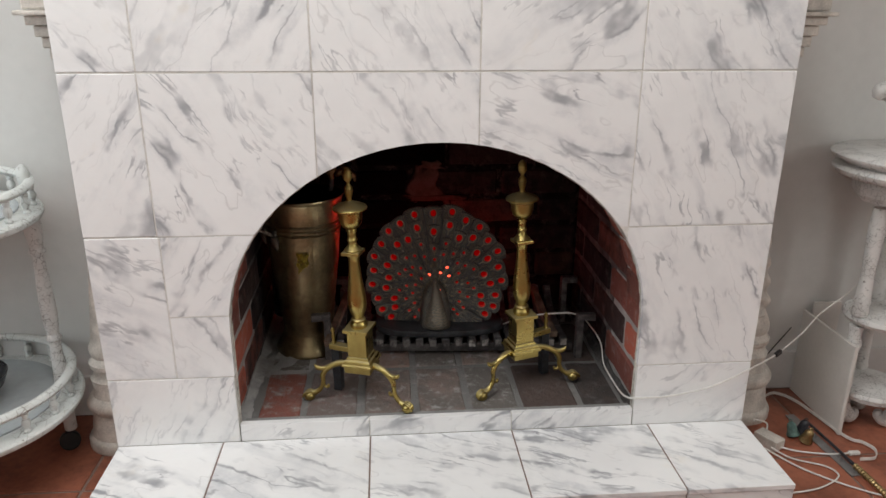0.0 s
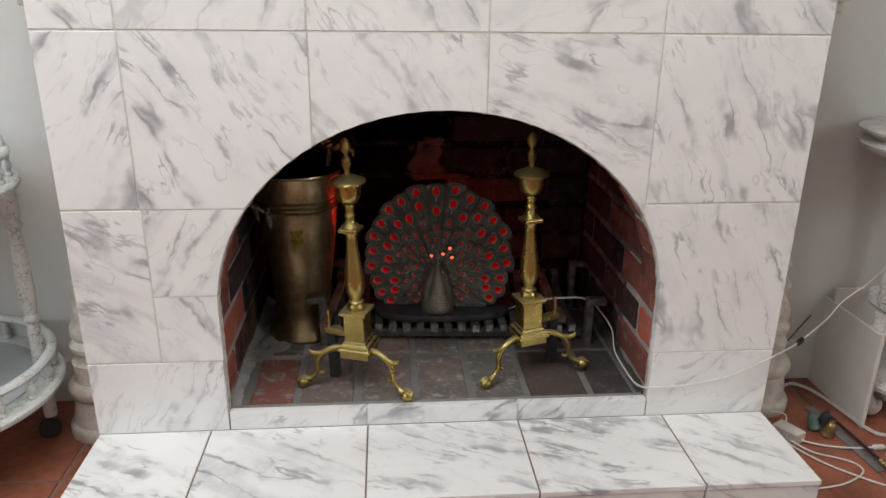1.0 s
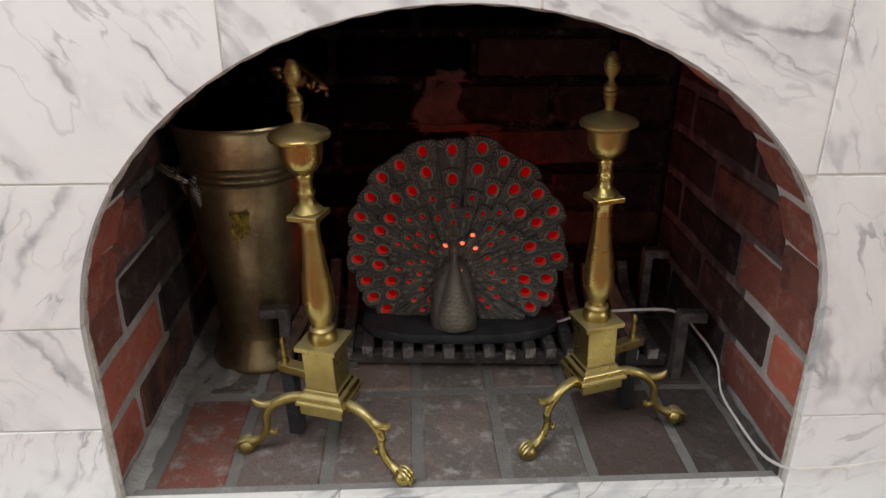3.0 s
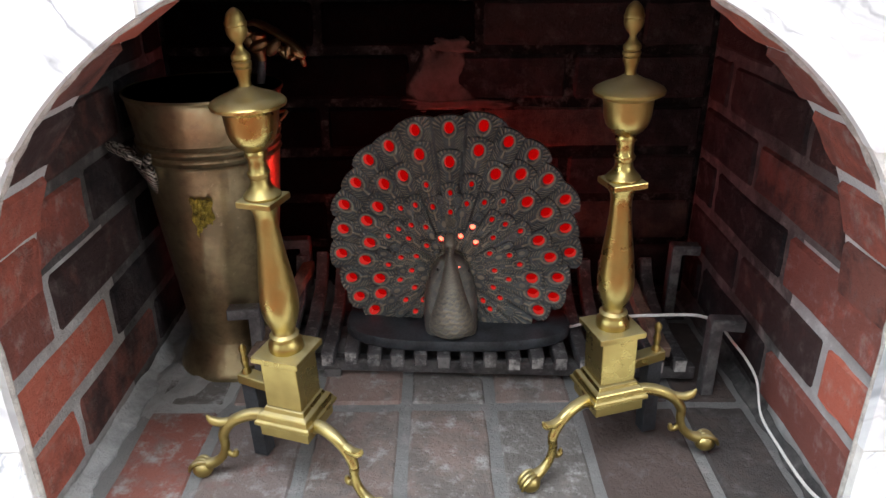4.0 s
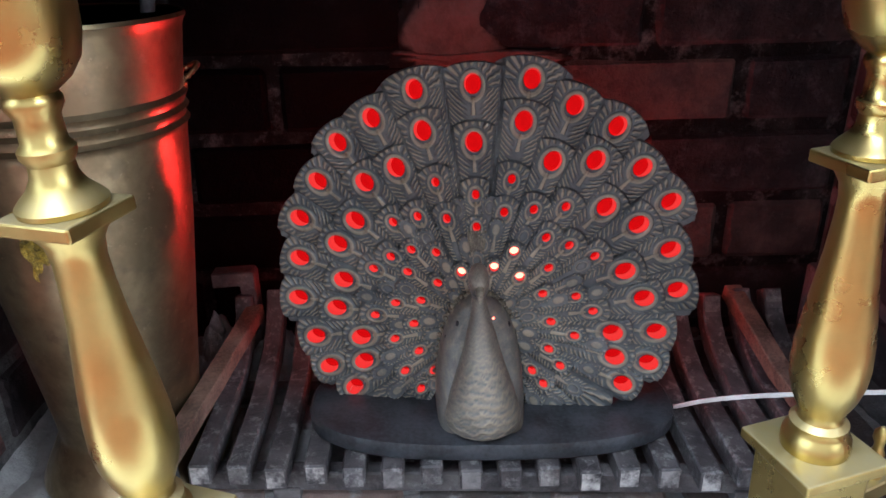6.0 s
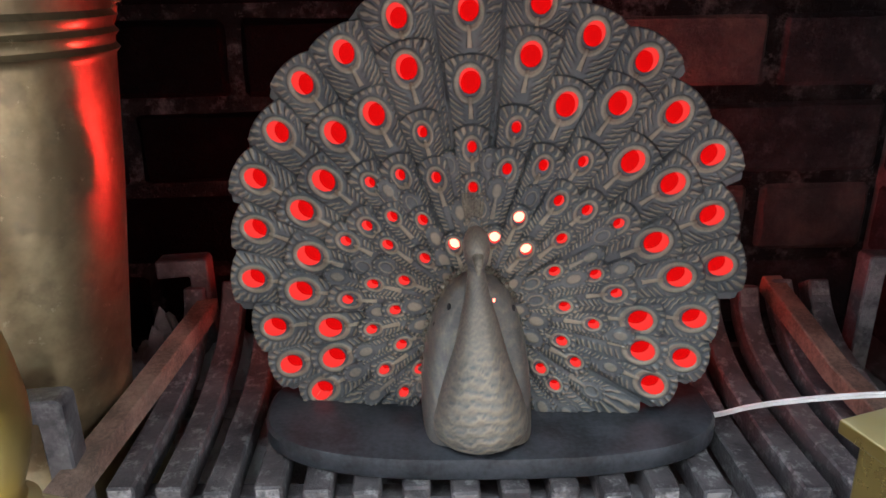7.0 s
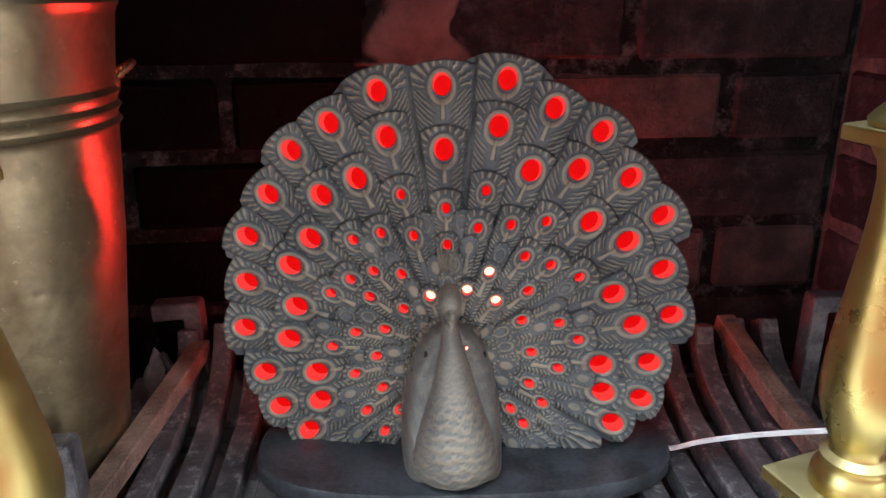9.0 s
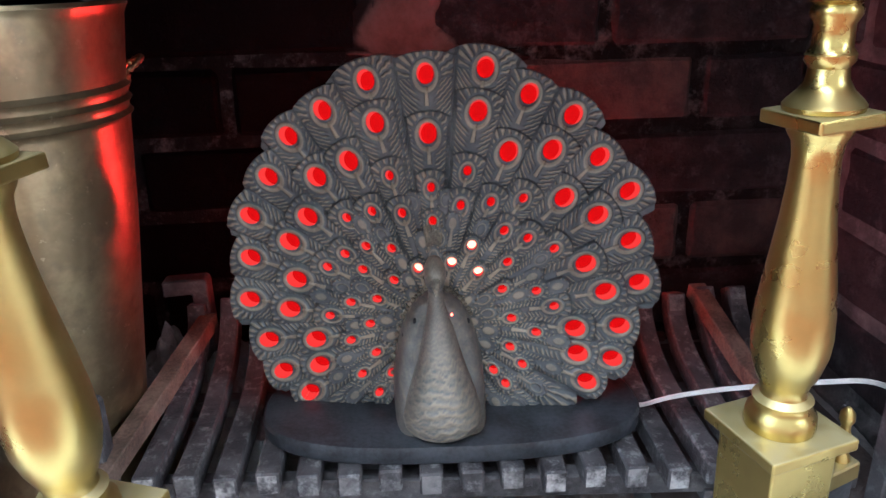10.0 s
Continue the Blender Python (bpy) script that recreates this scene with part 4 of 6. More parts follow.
def bird_mesh():
    """Breast, neck and head as one turned form with rows of scales on the breast."""
    rows = [(0.1032, 0.316, 0.018, 0.016), (0.1045, 0.316, 0.024, 0.023), (0.110, 0.315, 0.0290, 0.0285), (0.119, 0.314, 0.0305, 0.0305), (0.131, 0.3145, 0.0282, 0.0295),
            (0.143, 0.316, 0.0245, 0.0270), (0.155, 0.318, 0.0205, 0.0235), (0.167, 0.320, 0.0168, 0.0200), (0.179, 0.3215, 0.0138, 0.0165), (0.191, 0.3225, 0.0112, 0.0135),
            (0.203, 0.323, 0.0082, 0.0108), (0.213, 0.3225, 0.0066, 0.0090), (0.221, 0.3215, 0.0057, 0.0080), (0.2275, 0.3200, 0.0052, 0.0078), (0.2325, 0.3160, 0.0064, 0.0102),
            (0.2385, 0.3150, 0.0076, 0.0115), (0.2440, 0.3160, 0.0079, 0.0116), (0.2490, 0.318, 0.0068, 0.0096), (0.2525, 0.320, 0.0046, 0.0060), (0.2540, 0.3205, 0.002, 0.003)]
    line = smooth_line(rows, 7)
    n = 96
    verts, wear_shade, faces = [], [], []
    for j, (z, cy, ra, rb) in enumerate(line):
        for i in range(n):
            t = 2 * math.pi * i / n
            c, s = math.cos(t), math.sin(t)
            x, y = ra * c * 1.06, rb * s
            amount = float(smoothstep(np.array(z), 0.106, 0.114) * (1 - smoothstep(np.array(z), 0.160, 0.185))) * max(0.0, -s)
            row = (0.21 - z) / 0.0072
            row += 0.22 * math.sin(t * 5 + z * 70) + 0.10 * math.sin(t * 13 + z * 300)
            k = math.floor(row)
            across = (t * 7.5 / math.pi + 0.5 * (k % 2)) % 1.0
            arc = (row - k) - 0.75 + 1.6 * (across - 0.5) ** 2
            scale = math.exp(-(arc / 0.22) ** 2) * amount
            grain = 0.5 + 0.5 * math.sin(row * 11 + 3 * math.sin(t * 7))
            g = 1 + 0.045 * scale + 0.004 * math.sin(t * 23 + z * 900)
            verts.append((0.008 - 0.003 * float(smoothstep(np.array(z), 0.17, 0.24)) + x * g, cy + y * g, z))
            # dark lines under the scales and below the chin are shade put into colour
            line_ = math.exp(-((arc + 0.34) / 0.13) ** 2) * amount
            wear_shade.append(max(0.05, (0.56 + 0.20 * scale + 0.10 * grain - 0.22 * line_) * (1 - 0.30 * float(smoothstep(np.array(z), 0.224, 0.230)) + 0.42 * float(smoothstep(np.array(z), 0.233, 0.240)))))
    m = len(line)
    for j in range(m - 1):
        for i in range(n):
            faces.append((j * n + i, j * n + (i + 1) % n, (j + 1) * n + (i + 1) % n, (j + 1) * n + i))
    faces.append(tuple(range(n))[::-1])
    faces.append(tuple((m - 1) * n + i for i in range(n)))
    me = mesh_from("body", verts, faces)
    at = me.attributes.new("wear_shade", "FLOAT", "POINT")
    at.data.foreach_set("value", wear_shade)
    me.polygons.foreach_set("use_smooth", [True] * len(me.polygons))
    me.materials.append(M_BRONZE)
    return me


body = attach(new("body", bird_mesh()), LAMP)


def wing_mesh():
    """The back of the bird between neck and fan: a deep half dome with beaded edges."""
    verts, faces, wear_shade = [], [], []
    nu_, nv = 56, 30
    for j in range(nv + 1):
        v = j / nv
        for i in range(nu_ + 1):
            t = math.pi * i / nu_
            rx = 0.0395 * (1 - 0.10 * v)
            s = math.sin(v * math.pi / 2)
            x = 0.0075 + rx * math.cos(t) * (1 - v ** 4) ** 0.5
            z = 0.1035 + 0.108 * math.sin(t) ** 0.75 * (1 - v ** 4) ** 0.5
            y = 0.362 - 0.044 * s * (1 - 0.35 * smoothstep(np.array(z), 0.13, 0.21)) - 0.016 * s * (1 - smoothstep(np.array(z), 0.112, 0.160))
            plume = 0.0011 * math.sin(z * 620 + 3 * math.cos(t * 5)) * math.cos(t * 13)
            verts.append((x, float(y) + plume, z))
            wear_shade.append(0.50 + 130 * max(0.0, -plume) + (0.3 if v < 0.25 and i % 3 == 0 else 0.0))
    for j in range(nv):
        for i in range(nu_):
            k = j * (nu_ + 1) + i
            faces.append((k, k + 1, k + nu_ + 2, k + nu_ + 1))
    me = mesh_from("back", verts, faces)
    at = me.attributes.new("wear_shade", "FLOAT", "POINT")
    at.data.foreach_set("value", wear_shade)
    me.polygons.foreach_set("use_smooth", [True] * len(me.polygons))
    me.materials.append(M_BRONZE)
    return me


attach(new("back", wing_mesh()), LAMP)
# holes drawn as beads: black for their dark, glowing for the bulb behind
for at, mat, word in (((0.0185, 0.3385, 0.195), M_BULB, "small glowing bead in place of a hole showing the bulb"), ((-0.0115, 0.3385, 0.191), M_BLACK, ""), ((0.0325, 0.3420, 0.187), M_BLACK, ""),
                      ((-0.0210, 0.3420, 0.176), M_BLACK, ""), ((0.0300, 0.3230, 0.143), M_BLACK, "")):
    bore = bmesh.new()
    bmesh.ops.create_uvsphere(bore, u_segments=14, v_segments=10, radius=0.0021, matrix=Matrix.Translation(at) @ Matrix.Diagonal((0.8, 1.0, 1.35, 1)))
    part("pierced_hole", bore, mat, LAMP, word, True)
beads = bmesh.new()
for i in range(41):
    t = math.pi * (0.04 + 0.92 * i / 40)
    at = (0.0075 + 0.0398 * math.cos(t), 0.3515 + 0.004 * math.sin(t), 0.1045 + 0.1085 * math.sin(t) ** 0.75)
    bmesh.ops.create_icosphere(beads, subdivisions=1, radius=0.0024 + 0.0006 * math.sin(i * 2.1), matrix=Matrix.Translation(at))
part("bead_edge", beads, M_BRONZE_RUBBED, LAMP, "beaded edge round the folded wings", True)
for k in range(7):
    d = (k - 3)
    part("crest_feather", sweep([(0.0072 + d * 0.0014, 0.3660, 0.240, 0.0013), (0.0072 + d * 0.0017, 0.3668, 0.248, 0.0015), (0.0072 + d * 0.0021, 0.3676, 0.256, 0.0018), (0.0072 + d * 0.0024, 0.3690, 0.2625, 0.0012)], 8), M_BRONZE_RUBBED, LAMP, "", True)
beak = sweep([(0.005, 0.307, 0.240, 0.0042), (0.005, 0.3015, 0.2365, 0.0032), (0.005, 0.2990, 0.2325, 0.0014), (0.005, 0.2988, 0.2300, 0.0006)], 12)
part("beak", beak, M_BRONZE_RUBBED, LAMP, "", True)


def twin_cord(points, r, name, parent, label=""):
    bm = bmesh.new()
    line = smooth_line(points, 8)
    for off in (-1, 1):
        sweep([(p[0], p[1], p[2] + off * r * 0.92, r) for p in line], 8, bm)
    return part(name, bm, M_CORD, parent, label, True)


cord_path = [(0.178, 0.358, 0.0905), (0.188, 0.352, 0.0895), (0.206, 0.336, 0.106), (0.230, 0.318, 0.122), (0.262, 0.300, 0.136), (0.315, 0.290, 0.143), (0.350, 0.288, 0.142), (0.380, 0.292, 0.126), (0.400, 0.290, 0.102), (0.403, 0.245, 0.100), (0.403, 0.205, 0.092), (0.402, 0.175, 0.060),
             (0.405, 0.120, 0.050), (0.407, 0.060, 0.049), (0.411, 0.024, 0.056), (0.420, -0.006, 0.070), (0.452, -0.007, 0.071), (0.488, -0.007, 0.072), (0.530, -0.007, 0.079),
             (0.575, -0.007, 0.089), (0.620, -0.007, 0.107), (0.665, -0.006, 0.130), (0.690, 0.015, 0.126), (0.722, 0.040, 0.121), (0.779, 0.080, 0.121), (0.852, 0.115, 0.153), (0.899, 0.135, 0.190), (0.969, 0.150, 0.235), (1.008, 0.158, 0.276), (1.020, 0.160, 0.292)]
cord = twin_cord(cord_path, 0.0012, "power_cord", LAMP, "thin white twin power cord trailing over the hearth")
part("cord_clip", moved(box((-0.011, -0.004, -0.005), (0.011, 0.004, 0.005), 0.001), pose(0.779, 0.080, 0.121, 0, -12, 32)), M_BLACK, cord, "small black cord clip")

# ---- andirons ----
COLUMN = [(0.0185, 0.179), (0.0190, 0.183), (0.0185, 0.188), (0.0160, 0.191), (0.0150, 0.194), (0.0160, 0.197), (0.0125, 0.200), (0.0120, 0.203), (0.0140, 0.208), (0.0172, 0.216), (0.0197, 0.226), (0.0205, 0.236),
          (0.0198, 0.250), (0.0180, 0.266), (0.0155, 0.285), (0.0132, 0.303), (0.0117, 0.320), (0.0112, 0.333), (0.0122, 0.341), (0.0150, 0.346), (0.0155, 0.349)]
URN = [(0.0180, 0.3565), (0.0185, 0.359), (0.0165, 0.3615), (0.0120, 0.366), (0.0095, 0.371), (0.0090, 0.376), (0.0110, 0.379), (0.0112, 0.382), (0.0090, 0.385), (0.0088, 0.395), (0.0110, 0.399),
       (0.0112, 0.402), (0.0100, 0.404), (0.0165, 0.409), (0.0215, 0.416), (0.0240, 0.425), (0.0248, 0.436), (0.0255, 0.442), (0.0300, 0.4445), (0.0350, 0.447), (0.0358, 0.450), (0.0340, 0.4525),
       (0.0250, 0.457), (0.0165, 0.460), (0.0105, 0.463), (0.0060, 0.4655), (0.0054, 0.469), (0.0062, 0.474), (0.0080, 0.479), (0.0084, 0.4815), (0.0074, 0.4825), (0.0088, 0.484), (0.0090, 0.487),
       (0.0076, 0.4885), (0.0088, 0.490), (0.0086, 0.4935), (0.0066, 0.496), (0.0042, 0.499), (0.0034, 0.502), (0.0038, 0.504), (0.0066, 0.507), (0.0092, 0.512), (0.0098, 0.516), (0.0092, 0.5185),
       (0.0100, 0.5195), (0.0100, 0.5215), (0.0090, 0.523), (0.0082, 0.527), (0.0058, 0.531), (0.0020, 0.534)]


def andiron(side):
    """Origin on the floor under the column; side: +1 or -1, the way its log stop points."""
    a = empty("andiron", label="polished brass andiron with urn finial, scrolled legs and claw feet", category="andiron", group="pair of andirons")
    part("column", lathe(COLUMN, 48), M_BRASS, a, "baluster-shaped brass column", True)
    part("urn", lathe(URN, 48), M_BRASS, a, "lidded brass urn with finial", True)
    part("collar", box((-0.0195, -0.0195, 0.3492), (0.0195, 0.0195, 0.3562), 0.0012), M_BRASS, a, "square brass collar")
    part("plinth_cap", box((-0.0285, -0.0285, 0.1715), (0.0285, 0.0285, 0.1788), 0.0012), M_BRASS, a)
    part("plinth", box((-0.0218, -0.0218, 0.112), (0.0218, 0.0218, 0.1712), 0.0012), M_BRASS, a, "square brass plinth")
    mould = bmesh.new()
    prof = [(0.0236, 0.1118), (0.0255, 0.107), (0.0300, 0.104), (0.0315, 0.100), (0.0315, 0.098), (0.0345, 0.095), (0.0345, 0.091), (0.0300, 0.0905), (0.0300, 0.075)]
    rings = [[mould.verts.new((sx * r, sy * r, z)) for sx, sy in ((-1, -1), (1, -1), (1, 1), (-1, 1))] for r, z in prof]
    for p, q in zip(rings, rings[1:]):
        for i in range(4):
            mould.faces.new((p[i], q[i], q[(i + 1) % 4], p[(i + 1) % 4]))
    mould.faces.new(rings[0])
    mould.faces.new(rings[-1][::-1])
    part("plinth_foot", softened(mould, 0.0008), M_BRASS, a, "stepped brass moulding")
    for s in (-1, 1):
        line = smooth_line([(s * 0.026, -0.012, 0.086, 0.0085), (s * 0.040, -0.016, 0.091, 0.0075), (s * 0.058, -0.022, 0.088, 0.0070), (s * 0.074, -0.027, 0.078, 0.0066), (s * 0.0835, -0.0300, 0.062, 0.0060),
                            (s * 0.0835, -0.0310, 0.046, 0.0052), (s * 0.0880, -0.0325, 0.032, 0.0052), (s * 0.0975, -0.0350, 0.022, 0.0060), (s * 0.108, -0.0380, 0.0175, 0.0075)], 6)
        leg = part("leg", sweep(line, 12), M_BRASS, a, "curved brass cabriole leg", True)
        spur = bmesh.new()
        sweep(smooth_line([(s * 0.066, -0.0245, 0.083, 0.005), (s * 0.084, -0.0300, 0.0795, 0.0055), (s * 0.094, -0.0330, 0.083, 0.0048), (s * 0.0985, -0.0345, 0.090, 0.0012)], 5), 10, spur)
        part("knee_leaf", spur, M_BRASS, leg, "", True)
        spur = bmesh.new()
        sweep(smooth_line([(s * 0.0845, -0.0315, 0.042, 0.0035), (s * 0.0790, -0.0300, 0.034, 0.0036), (s * 0.0735, -0.0285, 0.034, 0.0040), (s * 0.0720, -0.0280, 0.040, 0.0022)], 5), 10, spur)
        part("scroll", spur, M_BRASS, leg, "", True)
        ball = bmesh.new()
        bmesh.ops.create_uvsphere(ball, u_segments=20, v_segments=14, radius=0.0120, matrix=Matrix.Translation((s * 0.1155, -0.0400, 0.0118)) @ Matrix.Diagonal((1.05, 1.05, 0.98, 1)))
        for c in (-0.6, 0.0, 0.6):
            sweep(smooth_line([(s * 0.106, -0.0375 + 0.004 * c, 0.020, 0.0030), (s * 0.1155, -0.0400 + 0.010 * c, 0.0228, 0.0030), (s * 0.1240, -0.0425 + 0.011 * c, 0.0185, 0.0030), (s * 0.1285, -0.0435 + 0.010 * c, 0.010, 0.0018)], 4), 8, ball)
        part("claw_foot", ball, M_BRASS, leg, "ball-and-claw brass foot", True)
    arm = bar([(0.018 * side, 0.010, 0.1135), (0.050 * side, 0.014, 0.1135), (0.081 * side, 0.018, 0.1135)], 0.018, 0.013, side=(0, 1, 0))
    part("log_stop", softened(arm, 0.001), M_BRASS, a, "short brass side arm")
    fin = lathe([(0.0060, 0.120), (0.0050, 0.124), (0.0032, 0.127), (0.0042, 0.133), (0.0048, 0.138), (0.0032, 0.142), (0.0030, 0.146), (0.0048, 0.150), (0.0044, 0.155), (0.0012, 0.159)], 16, (0.072 * side, 0.017, 0))
    part("finial", fin, M_BRASS, a, "small turned brass finial", True)
    part("shank_leg", box((min(0.059 * side, 0.078 * side), 0.010, 0.0005), (max(0.059 * side, 0.078 * side), 0.028, 0.1068), 0.001), M_BLACK_WOOD, a, "black iron post under the arm")
    return a


la = andiron(-1)
la.matrix_basis = pose(-0.1710, 0.104, BED + 0.0022, 2.5, -1.15, -20)
ra = andiron(1)
ra.matrix_basis = pose(0.1955, 0.145, BED + 0.0015, 0.3, -2.15, 15)

# ---- grate ----
def bent_post(x, y, sx, top, half, deep, reach):
    """A square upright bent outwards at its head, from the hearth up to top."""
    outline = [(-half, BED), (half, BED), (half, top - 2 * half), (reach - half, top - 2 * half - 0.002), (reach - half, top - 0.002), (-half + 0.003, top), (-half, top - 0.003)]
    bm = bmesh.new()
    front = [bm.verts.new((x + sx * u, y - deep, z)) for u, z in outline]
    rear_ = [bm.verts.new((x + sx * u, y + deep, z)) for u, z in outline]
    bm.faces.new(front)
    bm.faces.new(rear_[::-1])
    for k in range(len(outline)):
        m = (k + 1) % len(outline)
        bm.faces.new((front[k], rear_[k], rear_[m], front[m]))
    return softened(bm, 0.0014)


grate = empty("fire_grate", (0.045, 0.28, BED), 0, "black cast-iron fire grate with square curved bars", "fire grate")
GY = lambda x: 0.2825 - 0.058 * (x - 0.029)
for k in range(-8, 10):
    x = 0.029 + 0.0328 * k
    y = GY(x) + 0.003 * math.sin(k * 2.3)
    end = 0.212 + 0.006 * math.sin(k * 1.7)
    path = smooth_line([(x, y - 0.004, 0.0755), (x, y + 0.045, 0.0755), (x, y + 0.090, 0.0765), (x + 0.001 * math.sin(k * 3), y + 0.135, 0.083), (x, y + 0.172, 0.096), (x, y + 0.198, 0.116), (x, y + end, 0.140)], 4)
    part("grate_bar", softened(bar([tuple(p) for p in path], 0.0186, 0.0205), 0.0016), M_GRATE, grate)
for name, dy in (("front_rail", 0.024), ("back_rail", 0.150)):
    part(name, softened(bar([(-0.252, GY(-0.252) + dy, 0.0535), (0.352, GY(0.352) + dy, 0.0535)], 0.016, 0.0205, side=(0, 1, 0)), 0.0015), M_IRON, grate)
for sx, x, dy, top in ((-1, -0.264, 0.0, 0.157), (-1, -0.229, 0.215, 0.168), (1, 0.362, 0.0, 0.154), (1, 0.372, 0.215, 0.168)):
    y = GY(x) + dy
    part("end_post", bent_post(x, y, sx, top, 0.0085, 0.010, 0.046), M_IRON, grate, "bent end post of the grate")
for x in (-0.165, 0.235):
    y = GY(x) + 0.024
    part("foot", box((x - 0.012, y - 0.011, BED), (x + 0.012, y + 0.011, 0.048), 0.0015), M_IRON, grate)

# two loose iron bars lying on the grate
loose = empty("loose_iron_bar", (-0.24, 0.27, 0.09), 0, "loose rusty square iron bar lying slantwise on the grate", "iron bar", "loose bars")
part("bar", softened(bar([(-0.262, 0.258, 0.0945), (-0.242, 0.380, 0.108), (-0.222, 0.498, 0.124)], 0.0175, 0.0170), 0.001), M_RUST, loose)
loose2 = empty("loose_iron_bar", (0.29, 0.28, 0.09), 0, "loose rusty square iron bar lying slantwise on the grate", "iron bar", "loose bars")
part("bar", softened(bar([(0.300, 0.268, 0.0955), (0.293, 0.375, 0.108), (0.286, 0.486, 0.138)], 0.0175, 0.0170), 0.001), M_RUST, loose2)

# ---- brass pail and fire tool ----
PX, PY = -0.318, 0.378
pail = empty("ash_pail", (PX, PY, BED), 0, "tall tarnished brass pail with two ring handles standing by the grate", "pail")
outer = [(0.0830, 0.000), (0.0845, 0.003), (0.0840, 0.007), (0.0790, 0.018), (0.0715, 0.032), (0.0655, 0.044), (0.0632, 0.049), (0.0622, 0.052), (0.0640, 0.075), (0.0690, 0.120), (0.0760, 0.180), (0.0830, 0.240), (0.0905, 0.318),
         (0.0910, 0.3220), (0.0938, 0.3250), (0.0912, 0.3285), (0.0914, 0.3320), (0.0942, 0.3355), (0.0917, 0.3390), (0.0920, 0.3425), (0.0949, 0.3460), (0.0924, 0.3500), (0.0945, 0.368), (0.0985, 0.398), (0.1000, 0.4020), (0.1020, 0.4055),
         (0.1010, 0.4085), (0.0990, 0.4070)]
inner = [(0.0990, 0.4070), (0.0985, 0.4060), (0.0900, 0.350), (0.0800, 0.240), (0.0650, 0.120), (0.0590, 0.060), (0.0, 0.058)]
wob = lambda a, z: 0.006 * math.sin(2 * a + 0.4) + 0.003 * math.sin(5 * a + z * 30) + 0.002 * math.sin(9 * a - z * 60)
part("pail_body", lathe(outer, 96, (PX, PY, BED), None, wob), M_BRASS_DULL, pail, "hammered tarnished brass body", True)
part("pail_inside", lathe(inner, 96, (PX, PY, BED), None, wob), M_PAIL_IN, pail, "dark brown inside", True)


def ring_handle(cx, cy, cz, turn, name, grow, metal):
    """A rope-twist loop with a leaf-shaped plate at each end."""
    bm = bmesh.new()
    pts = []
    for i in range(49):
        t = math.pi * i / 48
        pts.append((0.034 * math.sin(t), -0.030 * math.cos(t), -0.004 + 0.022 * math.sin(t), 0.0042 + 0.0010 * math.sin(i * 1.5)))
    sweep(pts, 10, bm)
    for s in (-1, 1):
        sweep(smooth_line([(-0.004, s * 0.030, 0.010, 0.005), (0.002, s * 0.031, -0.002, 0.0105), (0.0, s * 0.031, -0.014, 0.0125), (-0.003, s * 0.0305, -0.028, 0.0085), (-0.005, s * 0.030, -0.041, 0.001)], 4), 12, bm, 0.6)
    return part(name, moved(bm, pose(cx, cy, cz, 0, 0, turn) @ Matrix.Scale(grow, 4)), metal, pail, "rope-twist ring handle", True)


for ang, grow, metal in ((212, 1.05, M_HANDLE), (28, 0.50, M_BRASS_OLD)):
    r = radians(ang)
    ring_handle(PX + 0.090 * math.cos(r), PY + 0.090 * math.sin(r), BED + (0.328 if ang > 90 else 0.354), ang, "ring_handle", grow, metal)

patch = bmesh.new()
grid = []
for i in range(9):
    row = []
    for k in range(15):
        u, w = (i - 4) / 4, (k - 7) / 7
        ragged = 1 + 0.10 * math.sin(k * 1.1) + 0.06 * math.sin(i * 2.3 + k)
        z = 0.254 + 0.030 * w * (1 + 0.10 * math.sin(i * 2.1))
        t = radians(-87) + 0.155 * u * ragged * (1 - 0.30 * max(0.0, -w) ** 2)
        rr = 0.0845 + (z - 0.240) * 0.0962 + 0.006 * math.sin(2 * t + 0.4) + 0.003 * math.sin(5 * t + z * 30) + 0.002 * math.sin(9 * t - z * 60) + 0.0022 + 0.0007 * math.sin(i * 2 + k * 1.3)
        row.append(patch.verts.new((PX + rr * math.cos(t), PY + rr * math.sin(t), BED + z)))
    grid.append(row)
for p, q in zip(grid, grid[1:]):
    for k in range(14):
        patch.faces.new((p[k], q[k], q[k + 1], p[k + 1]))
bmesh.ops.solidify(patch, geom=patch.faces[:], thickness=0.004)
part("torn_label", patch, M_LABEL, pail, "torn shiny yellow label")

tool = empty("fire_tool", (-0.262, 0.405, 0.09), 0, "old brass-handled fire tool leaning in the pail", "fire tool")
part("tool_shaft", sweep([(-0.300, 0.385, 0.100, 0.005), (-0.268, 0.398, 0.30, 0.005), (-0.243, 0.405, 0.475, 0.006)], 10), M_IRON, tool, "", True)
hb = bmesh.new()
sweep(smooth_line([(-0.264, 0.405, 0.516, 0.005), (-0.246, 0.404, 0.519, 0.009), (-0.224, 0.402, 0.509, 0.010), (-0.204, 0.400, 0.496, 0.010), (-0.190, 0.398, 0.485, 0.009), (-0.184, 0.397, 0.477, 0.004)], 6), 12, hb, 0.5)
for k in range(13):
    f = k / 12
    size = (0.0085 + 0.0035 * math.sin(k * 2.4)) * (1 - 0.25 * f)
    at = (-0.262 + 0.074 * f, 0.398 + 0.003 * math.sin(k * 1.7), 0.502 - 0.028 * f + 0.005 * math.cos(k * 2.9))
    bmesh.ops.create_icosphere(hb, subdivisions=2, radius=size, matrix=Matrix.Translation(at) @ Matrix.Rotation(k * 0.9, 4, "Y") @ Matrix.Diagonal((1.35, 0.7, 0.75, 1)))
